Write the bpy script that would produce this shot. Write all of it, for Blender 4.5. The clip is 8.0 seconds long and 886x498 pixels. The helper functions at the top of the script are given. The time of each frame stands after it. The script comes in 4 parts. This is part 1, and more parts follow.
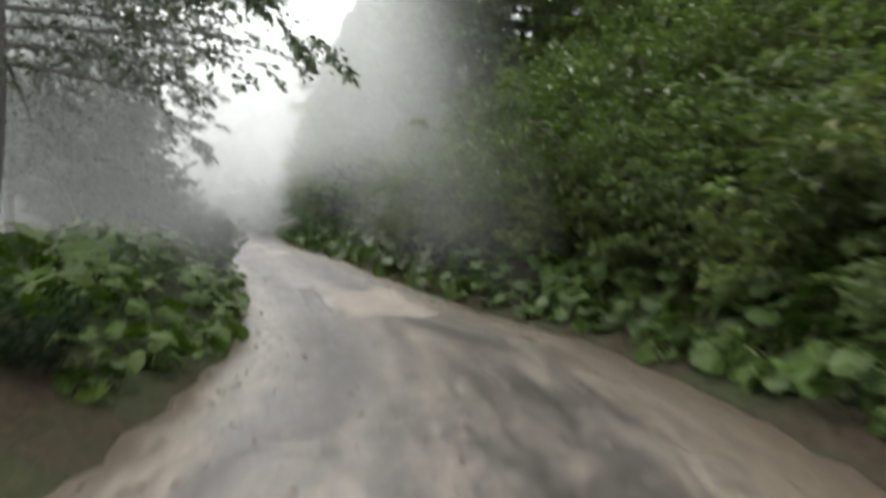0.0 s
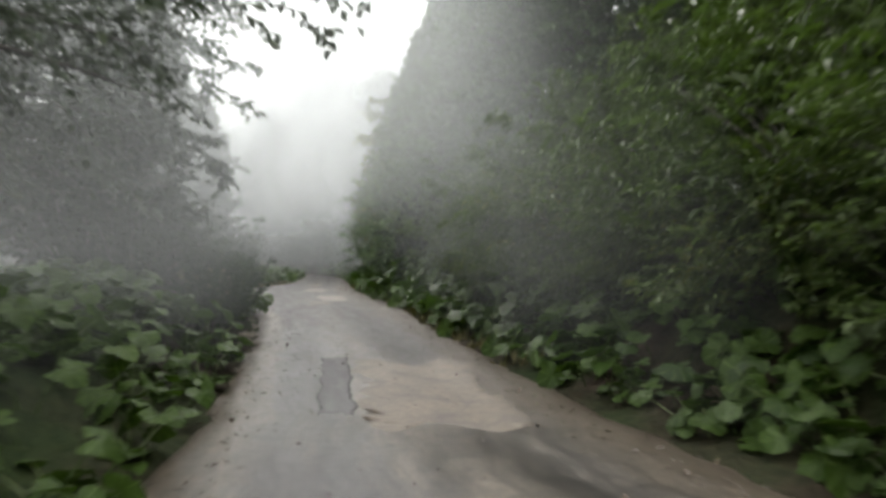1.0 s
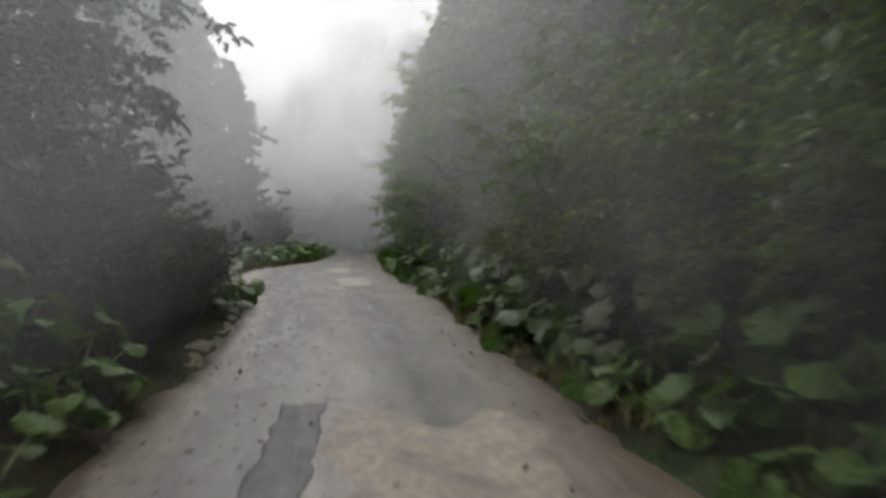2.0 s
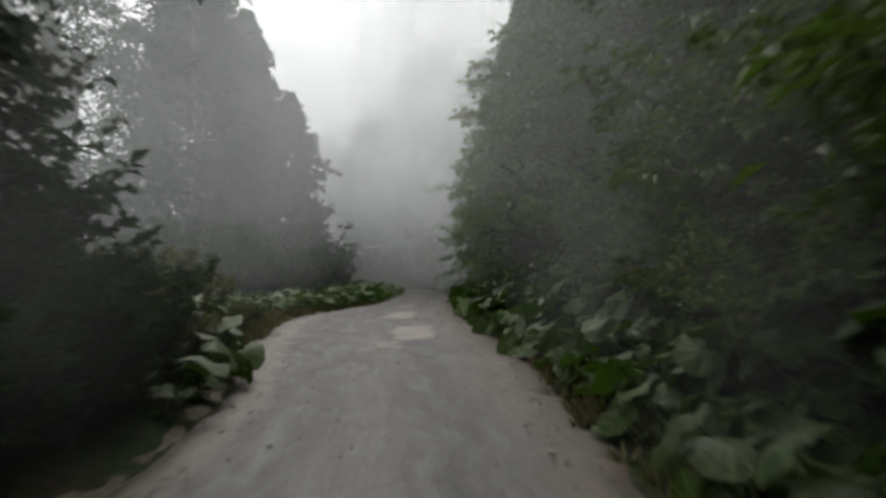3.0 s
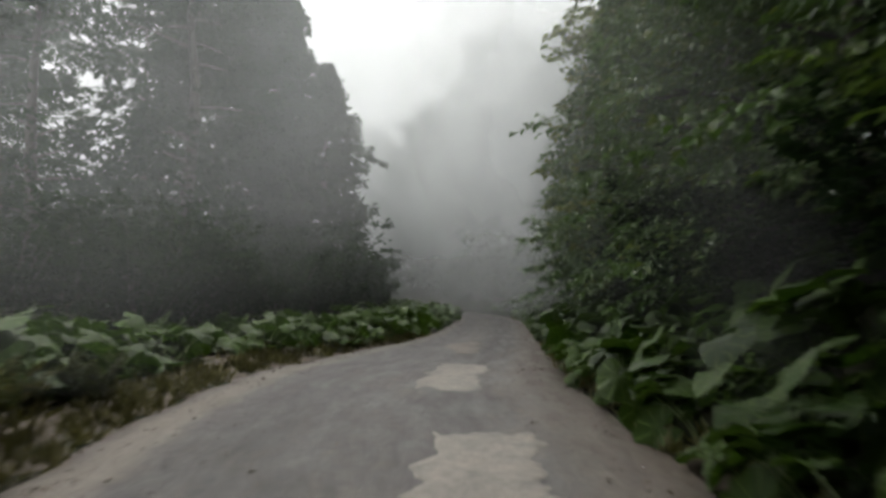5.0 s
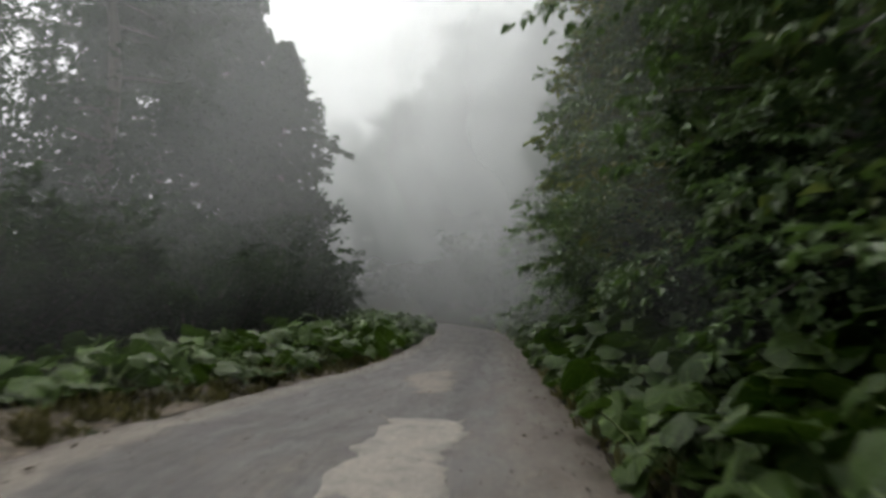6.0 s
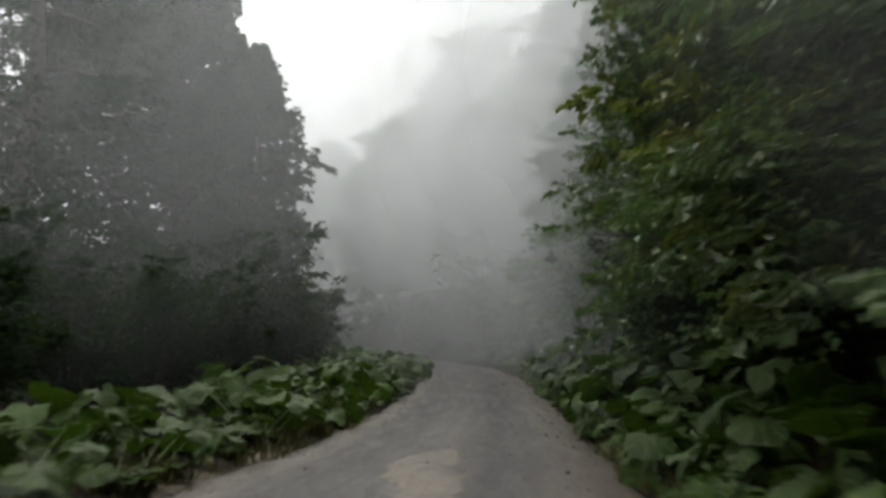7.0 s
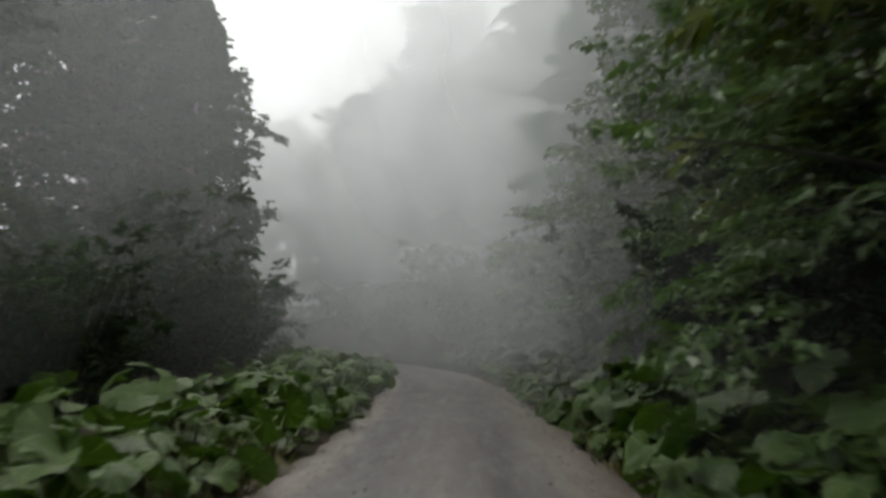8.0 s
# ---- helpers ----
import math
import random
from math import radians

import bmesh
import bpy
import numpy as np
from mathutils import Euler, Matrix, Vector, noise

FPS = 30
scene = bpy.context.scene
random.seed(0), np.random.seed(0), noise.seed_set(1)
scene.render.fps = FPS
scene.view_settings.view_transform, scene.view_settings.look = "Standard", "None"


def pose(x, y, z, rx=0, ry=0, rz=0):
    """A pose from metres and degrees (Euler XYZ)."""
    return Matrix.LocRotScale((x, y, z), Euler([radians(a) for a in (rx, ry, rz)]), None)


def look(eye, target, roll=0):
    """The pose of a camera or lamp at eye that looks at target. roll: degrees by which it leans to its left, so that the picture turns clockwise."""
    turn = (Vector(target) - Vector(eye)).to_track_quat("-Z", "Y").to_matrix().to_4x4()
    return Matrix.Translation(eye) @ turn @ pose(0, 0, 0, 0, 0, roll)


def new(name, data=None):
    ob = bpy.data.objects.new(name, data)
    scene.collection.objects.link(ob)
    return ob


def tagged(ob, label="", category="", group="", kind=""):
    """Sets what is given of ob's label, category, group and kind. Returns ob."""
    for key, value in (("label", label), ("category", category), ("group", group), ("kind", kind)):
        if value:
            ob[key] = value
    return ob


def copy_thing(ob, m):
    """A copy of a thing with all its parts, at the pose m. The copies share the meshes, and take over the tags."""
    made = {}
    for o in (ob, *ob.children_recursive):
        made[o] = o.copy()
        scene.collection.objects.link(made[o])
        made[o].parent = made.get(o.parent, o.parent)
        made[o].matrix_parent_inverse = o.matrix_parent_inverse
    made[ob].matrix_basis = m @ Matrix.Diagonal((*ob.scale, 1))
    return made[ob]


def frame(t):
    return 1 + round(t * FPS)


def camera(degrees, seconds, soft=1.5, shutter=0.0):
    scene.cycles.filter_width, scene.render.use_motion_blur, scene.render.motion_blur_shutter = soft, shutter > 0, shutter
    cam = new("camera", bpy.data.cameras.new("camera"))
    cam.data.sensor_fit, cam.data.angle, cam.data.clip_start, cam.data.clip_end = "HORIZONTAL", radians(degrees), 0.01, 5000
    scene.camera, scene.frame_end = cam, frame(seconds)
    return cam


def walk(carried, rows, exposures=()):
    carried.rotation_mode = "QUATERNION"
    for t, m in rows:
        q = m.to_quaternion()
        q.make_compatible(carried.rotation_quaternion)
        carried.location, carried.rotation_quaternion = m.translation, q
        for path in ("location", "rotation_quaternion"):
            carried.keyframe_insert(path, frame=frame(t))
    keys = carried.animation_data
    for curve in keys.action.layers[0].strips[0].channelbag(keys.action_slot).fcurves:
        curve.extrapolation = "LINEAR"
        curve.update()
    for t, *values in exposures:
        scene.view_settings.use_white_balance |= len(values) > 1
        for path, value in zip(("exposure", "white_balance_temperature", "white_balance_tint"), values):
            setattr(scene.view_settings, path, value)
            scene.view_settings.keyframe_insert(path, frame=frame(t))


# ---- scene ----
cam = camera(61.44, 8.0, soft=3.2, shutter=0.6)
PATH = [
    (0, pose(0.000, 0.000, 1.405, 87.78, -0.66, -0.00)),
    (0.5, pose(-0.102, 2.243, 1.408, 92.71, -1.07, 3.77)),
    (1, pose(-0.168, 4.405, 1.405, 90.84, -0.56, 5.87)),
    (1.5, pose(-0.351, 6.589, 1.392, 88.83, 0.36, 6.33)),
    (1.7, pose(-0.476, 7.485, 1.391, 88.88, 0.11, 7.14)),
    (2.8, pose(-1.447, 12.609, 1.393, 90.56, 0.76, 14.05)),
    (3, pose(-1.666, 13.638, 1.393, 91.69, 1.20, 14.80)),
    (3.5, pose(-2.420, 16.390, 1.406, 91.05, -0.03, 14.79)),
    (4, pose(-3.189, 19.215, 1.410, 94.30, -1.03, 17.43)),
    (4.5, pose(-4.133, 21.971, 1.408, 93.64, -0.44, 19.11)),
    (5, pose(-5.171, 24.592, 1.388, 93.13, -0.43, 19.30)),
    (5.2, pose(-5.460, 25.627, 1.382, 93.40, -1.15, 19.27)),
    (6.3, pose(-6.993, 31.063, 1.385, 94.10, -0.07, 17.34)),
    (6.5, pose(-7.296, 32.016, 1.388, 95.49, -0.10, 17.26)),
    (7, pose(-8.117, 34.297, 1.414, 96.37, 0.28, 17.50)),
    (7.5, pose(-8.870, 36.466, 1.415, 95.46, -0.79, 15.36)),
    (8, pose(-9.539, 38.638, 1.387, 96.33, -0.35, 14.82)),
]
walk(cam, PATH, [(0, 1.42), (0.5, 1.28), (1.0, 1.02), (1.5, 0.9), (1.7, 0.84), (2.8, 0.3), (3.0, 0.28), (3.5, 0.52), (4.5, 0.34), (5.0, 0.42), (6.5, 0.48), (8.0, 0.66)])
scene.cycles.transparent_max_bounces = 40  # the fog is many thin veils

# ---------------------------------------------------------------- world and light
world = bpy.data.worlds.new("overcast_sky")
scene.world = world
world.use_nodes = True
wn, wl = world.node_tree.nodes, world.node_tree.links
wn.clear()
w_out = wn.new("ShaderNodeOutputWorld")
w_bg = wn.new("ShaderNodeBackground")
w_sky = wn.new("ShaderNodeTexSky")
w_sky.sky_type = "NISHITA"
w_sky.sun_disc = False
w_sky.sun_elevation = radians(48)
w_sky.sun_rotation = radians(-20)
w_sky.dust_density = 6
w_grey = wn.new("ShaderNodeHueSaturation")
w_grey.inputs["Saturation"].default_value = 0.12
w_scale = wn.new("ShaderNodeVectorMath")
w_scale.operation = "SCALE"
w_scale.inputs["Scale"].default_value = 0.05
w_co = wn.new("ShaderNodeTexCoord")
w_sep = wn.new("ShaderNodeSeparateXYZ")
w_ramp = wn.new("ShaderNodeValToRGB")
w_ramp.color_ramp.interpolation = "B_SPLINE"
stops = [(0.0, 0.08), (0.07, 0.18), (0.13, 0.45), (0.21, 0.8), (0.36, 0.97), (1.0, 1.05)]
els = w_ramp.color_ramp.elements
while len(els) < len(stops):
    els.new(0.5)
for el, (p, v) in zip(els, stops):
    el.position, el.color = p, (v * 1.0, v * 0.99, v * 0.985, 1)
w_add = wn.new("ShaderNodeMix")
w_add.data_type = "RGBA"
w_add.inputs[0].default_value = 0.08
wl.new(w_sky.outputs[0], w_grey.inputs["Color"])
wl.new(w_grey.outputs[0], w_scale.inputs[0])
wl.new(w_co.outputs["Generated"], w_sep.inputs[0])
wl.new(w_sep.outputs["Z"], w_ramp.inputs[0])
wl.new(w_ramp.outputs[0], w_add.inputs[6])
wl.new(w_scale.outputs[0], w_add.inputs[7])
wl.new(w_add.outputs[2], w_bg.inputs["Color"])
w_bg.inputs["Strength"].default_value = 2.0
wl.new(w_bg.outputs[0], w_out.inputs["Surface"])

sun_data = bpy.data.lights.new("sun", "SUN")
sun_data.energy = 0.8
sun_data.angle = radians(25)
sun_data.color = (1.0, 0.97, 0.93)
sun = new("sun", sun_data)
sun.matrix_world = look((0, 0, 60), (18, -45, 0))

# ---------------------------------------------------------------- materials


def nodes_of(mat):
    mat.use_nodes = True
    nt = mat.node_tree
    return nt, nt.nodes, nt.links, nt.nodes["Principled BSDF"]


def ramp(n, stops):
    r = n.new("ShaderNodeValToRGB")
    e = r.color_ramp.elements
    while len(e) < len(stops):
        e.new(0.5)
    for el, (p, c) in zip(e, stops):
        el.position, el.color = p, (*c, 1)
    return r


def noise_tex(n, scale, detail=4, rough=0.55, distort=0.0):
    x = n.new("ShaderNodeTexNoise")
    x.inputs["Scale"].default_value = scale
    x.inputs["Detail"].default_value = detail
    x.inputs["Roughness"].default_value = rough
    x.inputs["Distortion"].default_value = distort
    return x


def mixc(n, l, fac, a, b, mode="MIX"):
    m = n.new("ShaderNodeMix")
    m.data_type = "RGBA"
    m.blend_type = mode
    for sock, v in ((m.inputs[0], fac), (m.inputs[6], a), (m.inputs[7], b)):
        if isinstance(v, bpy.types.NodeSocket):
            l.new(v, sock)
        elif isinstance(v, tuple):
            sock.default_value = (*v, 1)
        else:
            sock.default_value = v
    return m.outputs[2]


def leaf_material(name, dark, light, warm, rough=0.42, trans=0.25, vein=0.0, gloss=0.36):
    """Leaf surface: each leaf its own green, some of them yellowed, thin enough to let light through."""
    mat = bpy.data.materials.new(name)
    nt, n, l, bsdf = nodes_of(mat)
    geo, info = n.new("ShaderNodeNewGeometry"), n.new("ShaderNodeObjectInfo")
    co = n.new("ShaderNodeTexCoord")
    add = n.new("ShaderNodeMath")
    add.operation = "ADD"
    l.new(geo.outputs["Random Per Island"], add.inputs[0])
    l.new(info.outputs["Random"], add.inputs[1])
    half = n.new("ShaderNodeMath")
    half.operation = "MULTIPLY"
    half.inputs[1].default_value = 0.5
    l.new(add.outputs[0], half.inputs[0])
    r = ramp(n, [(0.0, dark), (0.55, light), (0.86, light), (1.0, warm)])
    l.new(half.outputs[0], r.inputs[0])
    blot = noise_tex(n, 0.9, 3)
    l.new(geo.outputs["Position"], blot.inputs["Vector"])
    fine = noise_tex(n, 26, 3)
    l.new(co.outputs["Object"], fine.inputs["Vector"])
    br = ramp(n, [(0.3, (0.6, 0.6, 0.6)), (0.7, (1.25, 1.25, 1.2))])
    l.new(blot.outputs[0], br.inputs[0])
    fr = ramp(n, [(0.3, (0.78, 0.8, 0.76)), (0.7, (1.12, 1.1, 1.05))])
    l.new(fine.outputs[0], fr.inputs[0])
    c = mixc(n, l, 1.0, r.outputs[0], br.outputs[0], "MULTIPLY")
    c = mixc(n, l, 1.0, c, fr.outputs[0], "MULTIPLY")
    if vein:
        # paler ribs that run from the stalk to the rim
        uvn = n.new("ShaderNodeUVMap")
        sx = n.new("ShaderNodeSeparateXYZ")
        l.new(uvn.outputs[0], sx.inputs[0])
        chain = sx.outputs["X"]
        for op, val in (("MULTIPLY", 4.5), ("PINGPONG", 0.5), ("LESS_THAN", vein)):
            m = n.new("ShaderNodeMath")
            m.operation = op
            l.new(chain, m.inputs[0])
            m.inputs[1].default_value = val
            chain = m.outputs[0]
        c = mixc(n, l, chain, c, mixc(n, l, 0.38, c, (0.13, 0.17, 0.06)))
    l.new(c, bsdf.inputs["Base Color"])
    bsdf.inputs["Roughness"].default_value = rough
    bsdf.inputs["Specular IOR Level"].default_value = gloss
    bump = n.new("ShaderNodeBump")
    bump.inputs["Strength"].default_value = 0.6
    bump.inputs["Distance"].default_value = 0.025 if vein else 0.015
    l.new(fine.outputs[0], bump.inputs["Height"])
    l.new(bump.outputs[0], bsdf.inputs["Normal"])
    tr = n.new("ShaderNodeBsdfTranslucent")
    l.new(mixc(n, l, 1.0, c, (1.1, 1.3, 0.5), "MULTIPLY"), tr.inputs["Color"])
    mx = n.new("ShaderNodeMixShader")
    mx.inputs[0].default_value = trans
    l.new(bsdf.outputs[0], mx.inputs[1])
    l.new(tr.outputs[0], mx.inputs[2])
    l.new(mx.outputs[0], n["Material Output"].inputs["Surface"])
    return mat


def bark_material(name, a, b):
    mat = bpy.data.materials.new(name)
    nt, n, l, bsdf = nodes_of(mat)
    geo = n.new("ShaderNodeNewGeometry")
    x = noise_tex(n, 7, 6, 0.65, 0.6)
    l.new(geo.outputs["Position"], x.inputs["Vector"])
    r = ramp(n, [(0.3, a), (0.7, b)])
    l.new(x.outputs[0], r.inputs[0])
    l.new(r.outputs[0], bsdf.inputs["Base Color"])
    bump = n.new("ShaderNodeBump")
    bump.inputs["Distance"].default_value = 0.04
    l.new(x.outputs[0], bump.inputs["Height"])
    l.new(bump.outputs[0], bsdf.inputs["Normal"])
    bsdf.inputs["Roughness"].default_value = 0.8
    return mat


def soil_material():
    mat = bpy.data.materials.new("damp_soil")
    nt, n, l, bsdf = nodes_of(mat)
    geo = n.new("ShaderNodeNewGeometry")
    big, fine = noise_tex(n, 0.35, 5), noise_tex(n, 9, 6)
    l.new(geo.outputs["Position"], big.inputs["Vector"])
    l.new(geo.outputs["Position"], fine.inputs["Vector"])
    a = ramp(n, [(0.3, (0.013, 0.011, 0.007)), (0.7, (0.032, 0.024, 0.016))])
    l.new(fine.outputs[0], a.inputs[0])
    g = ramp(n, [(0.3, (0.010, 0.017, 0.006)), (0.7, (0.024, 0.034, 0.012))])
    l.new(fine.outputs[0], g.inputs[0])
    k = ramp(n, [(0.4, (0, 0, 0)), (0.58, (1, 1, 1))])
    l.new(big.outputs[0], k.inputs[0])
    l.new(mixc(n, l, k.outputs[0], a.outputs[0], g.outputs[0]), bsdf.inputs["Base Color"])
    bump = n.new("ShaderNodeBump")
    bump.inputs["Distance"].default_value = 0.06
    l.new(fine.outputs[0], bump.inputs["Height"])
    l.new(bump.outputs[0], bsdf.inputs["Normal"])
    bsdf.inputs["Roughness"].default_value = 0.9
    bsdf.inputs["Specular IOR Level"].default_value = 0.08
    return mat


def road_material(name, grey_lo, grey_hi, tan_lo, tan_hi, bias, rough):
    """Worn wet track: broken grey asphalt under washed-on tan mud, drawn out along the road."""
    mat = bpy.data.materials.new(name)
    nt, n, l, bsdf = nodes_of(mat)
    geo, uv = n.new("ShaderNodeNewGeometry"), n.new("ShaderNodeUVMap")
    stretch = n.new("ShaderNodeMapping")
    stretch.inputs["Scale"].default_value = (1.0, 0.22, 1.0)
    l.new(uv.outputs[0], stretch.inputs["Vector"])
    big, mid = noise_tex(n, 0.9, 7, 0.68, 0.25), noise_tex(n, 3.4, 8, 0.7, 0.2)
    fine, grit = noise_tex(n, 24, 5, 0.7), noise_tex(n, 120, 2, 0.6)
    l.new(stretch.outputs[0], big.inputs["Vector"])
    l.new(stretch.outputs[0], mid.inputs["Vector"])
    l.new(geo.outputs["Position"], fine.inputs["Vector"])
    l.new(geo.outputs["Position"], grit.inputs["Vector"])
    grey = ramp(n, [(0.38, grey_lo), (0.62, grey_hi)])
    l.new(fine.outputs[0], grey.inputs[0])
    tan = ramp(n, [(0.38, tan_lo), (0.62, tan_hi)])
    l.new(fine.outputs[0], tan.inputs[0])
    # mud gathers towards both edges and on the crown between the wheel tracks
    sep = n.new("ShaderNodeSeparateXYZ")
    l.new(uv.outputs[0], sep.inputs[0])
    prof = ramp(n, [(0.0, (1, 1, 1)), (0.12, (0.7, 0.7, 0.7)), (0.2, (0.18, 0.18, 0.18)), (0.48, (0.42, 0.42, 0.42)),
                    (0.66, (0.18, 0.18, 0.18)), (0.83, (0.55, 0.55, 0.55)), (1.0, (0.9, 0.9, 0.9))])
    div = n.new("ShaderNodeMath")
    div.operation = "DIVIDE"
    div.inputs[1].default_value = 4.0
    l.new(sep.outputs["X"], div.inputs[0])
    l.new(div.outputs[0], prof.inputs[0])
    s1 = n.new("ShaderNodeMath")
    s1.operation = "ADD"
    l.new(prof.outputs[0], s1.inputs[0])
    l.new(big.outputs[0], s1.inputs[1])
    s2 = n.new("ShaderNodeMath")
    s2.operation = "ADD"
    l.new(s1.outputs[0], s2.inputs[0])
    l.new(mid.outputs[0], s2.inputs[1])
    rng = n.new("ShaderNodeMapRange")
    rng.inputs["From Min"].default_value = 1.3 - bias
    rng.inputs["From Max"].default_value = 1.62 - bias
    # more mud has been washed on to the lower stretch
    washed = n.new("ShaderNodeMapRange")
    for key, val in (("From Min", 10), ("From Max", 20), ("To Min", 0.12), ("To Max", 0.0)):
        washed.inputs[key].default_value = val
    l.new(sep.outputs["Y"], washed.inputs["Value"])
    s3 = n.new("ShaderNodeMath")
    s3.operation = "ADD"
    l.new(s2.outputs[0], s3.inputs[0])
    l.new(washed.outputs[0], s3.inputs[1])
    l.new(s3.outputs[0], rng.inputs["Value"])
    mott = noise_tex(n, 5.5, 8, 0.78)
    l.new(geo.outputs["Position"], mott.inputs["Vector"])
    mr = ramp(n, [(0.38, (0.5, 0.5, 0.5)), (0.46, (0.9, 0.9, 0.9)), (0.54, (1.05, 1.04, 1.03)), (0.62, (1.4, 1.37, 1.32))])
    l.new(mott.outputs[0], mr.inputs[0])
    c = mixc(n, l, rng.outputs[0], grey.outputs[0], tan.outputs[0])
    c = mixc(n, l, 1.0, c, mr.outputs[0], "MULTIPLY")
    # fine streaks left by wheels and running water
    along = n.new("ShaderNodeMapping")
    along.inputs["Scale"].default_value = (1.0, 0.045, 1.0)
    l.new(uv.outputs[0], along.inputs["Vector"])
    streak = noise_tex(n, 9, 6, 0.7, 0.15)
    l.new(along.outputs[0], streak.inputs["Vector"])
    dirt = ramp(n, [(0.4, (0.6, 0.59, 0.58)), (0.6, (1.25, 1.23, 1.2))])
    l.new(streak.outputs[0], dirt.inputs[0])
    c = mixc(n, l, 0.75, c, dirt.outputs[0], "MULTIPLY")
    # dark brown gravel and rotted leaves along both margins
    brown = ramp(n, [(0.35, (0.022, 0.017, 0.012)), (0.65, (0.082, 0.062, 0.043))])
    l.new(fine.outputs[0], brown.inputs[0])
    rim = ramp(n, [(0.0, (1, 1, 1)), (0.045, (0.75, 0.75, 0.75)), (0.085, (0, 0, 0)), (0.76, (0, 0, 0)), (0.86, (0.6, 0.6, 0.6)), (1.0, (1, 1, 1))])
    wob = n.new("ShaderNodeMath")
    wob.operation = "MULTIPLY_ADD"
    wob.inputs[1].default_value = 0.12
    l.new(mid.outputs[0], wob.inputs[0])
    sub = n.new("ShaderNodeMath")
    sub.operation = "SUBTRACT"
    sub.inputs[1].default_value = 0.06
    l.new(div.outputs[0], sub.inputs[0])
    l.new(sub.outputs[0], wob.inputs[2])
    l.new(wob.outputs[0], rim.inputs[0])
    # wheels have rubbed two darker tracks
    tracks = ramp(n, [(0.23, (1, 1, 1)), (0.3, (0.7, 0.7, 0.7)), (0.37, (1, 1, 1)), (0.59, (1, 1, 1)), (0.66, (0.72, 0.72, 0.72)), (0.73, (1, 1, 1))])
    l.new(wob.outputs[0], tracks.inputs[0])
    c = mixc(n, l, 0.8, c, tracks.outputs[0], "MULTIPLY")
    # a pale sandy ribbon just inside the valley edge
    ribbon = ramp(n, [(0.06, (0, 0, 0)), (0.09, (0.9, 0.9, 0.9)), (0.13, (0.9, 0.9, 0.9)), (0.17, (0, 0, 0))])
    l.new(wob.outputs[0], ribbon.inputs[0])
    sandy = ramp(n, [(0.38, (0.075, 0.062, 0.046)), (0.62, (0.135, 0.114, 0.087))])
    l.new(fine.outputs[0], sandy.inputs[0])
    begin = n.new("ShaderNodeMapRange")
    for key, val in (("From Min", 17), ("From Max", 23), ("To Min", 0.1), ("To Max", 1.0)):
        begin.inputs[key].default_value = val
    l.new(sep.outputs["Y"], begin.inputs["Value"])
    fade = n.new("ShaderNodeMapRange")
    for key, val in (("From Min", 33), ("From Max", 38), ("To Min", 1.0), ("To Max", 0.15)):
        fade.inputs[key].default_value = val
    l.new(sep.outputs["Y"], fade.inputs["Value"])
    held = n.new("ShaderNodeMath")
    held.operation = "MULTIPLY"
    l.new(ribbon.outputs[0], held.inputs[0])
    l.new(fade.outputs[0], held.inputs[1])
    kept = n.new("ShaderNodeMath")
    kept.operation = "MULTIPLY"
    l.new(held.outputs[0], kept.inputs[0])
    l.new(begin.outputs[0], kept.inputs[1])
    c = mixc(n, l, kept.outputs[0], c, sandy.outputs[0])
    c = mixc(n, l, rim.outputs[0], c, brown.outputs[0])
    gr = ramp(n, [(0.3, (0.7, 0.7, 0.7)), (0.7, (1.2, 1.2, 1.2))])
    l.new(grit.outputs[0], gr.inputs[0])
    c = mixc(n, l, 0.7, c, gr.outputs[0], "MULTIPLY")
    l.new(c, bsdf.inputs["Base Color"])
    wet = ramp(n, [(0.34, (rough - 0.1,) * 3), (0.66, (rough + 0.12,) * 3)])
    l.new(mid.outputs[0], wet.inputs[0])
    # the lower stretch is running with water
    soaked = n.new("ShaderNodeMapRange")
    for key, val in (("From Min", 11), ("From Max", 21), ("To Min", 0.62), ("To Max", 1.0)):
        soaked.inputs[key].default_value = val
    l.new(sep.outputs["Y"], soaked.inputs["Value"])
    l.new(mixc(n, l, 1.0, wet.outputs[0], soaked.outputs[0], "MULTIPLY"), bsdf.inputs["Roughness"])
    bsdf.inputs["Specular IOR Level"].default_value = 0.42
    h = n.new("ShaderNodeMath")
    h.operation = "ADD"
    l.new(fine.outputs[0], h.inputs[0])
    l.new(streak.outputs[0], h.inputs[1])
    bump = n.new("ShaderNodeBump")
    bump.inputs["Strength"].default_value = 0.28
    bump.inputs["Distance"].default_value = 0.010
    l.new(h.outputs[0], bump.inputs["Height"])
    l.new(bump.outputs[0], bsdf.inputs["Normal"])
    return mat


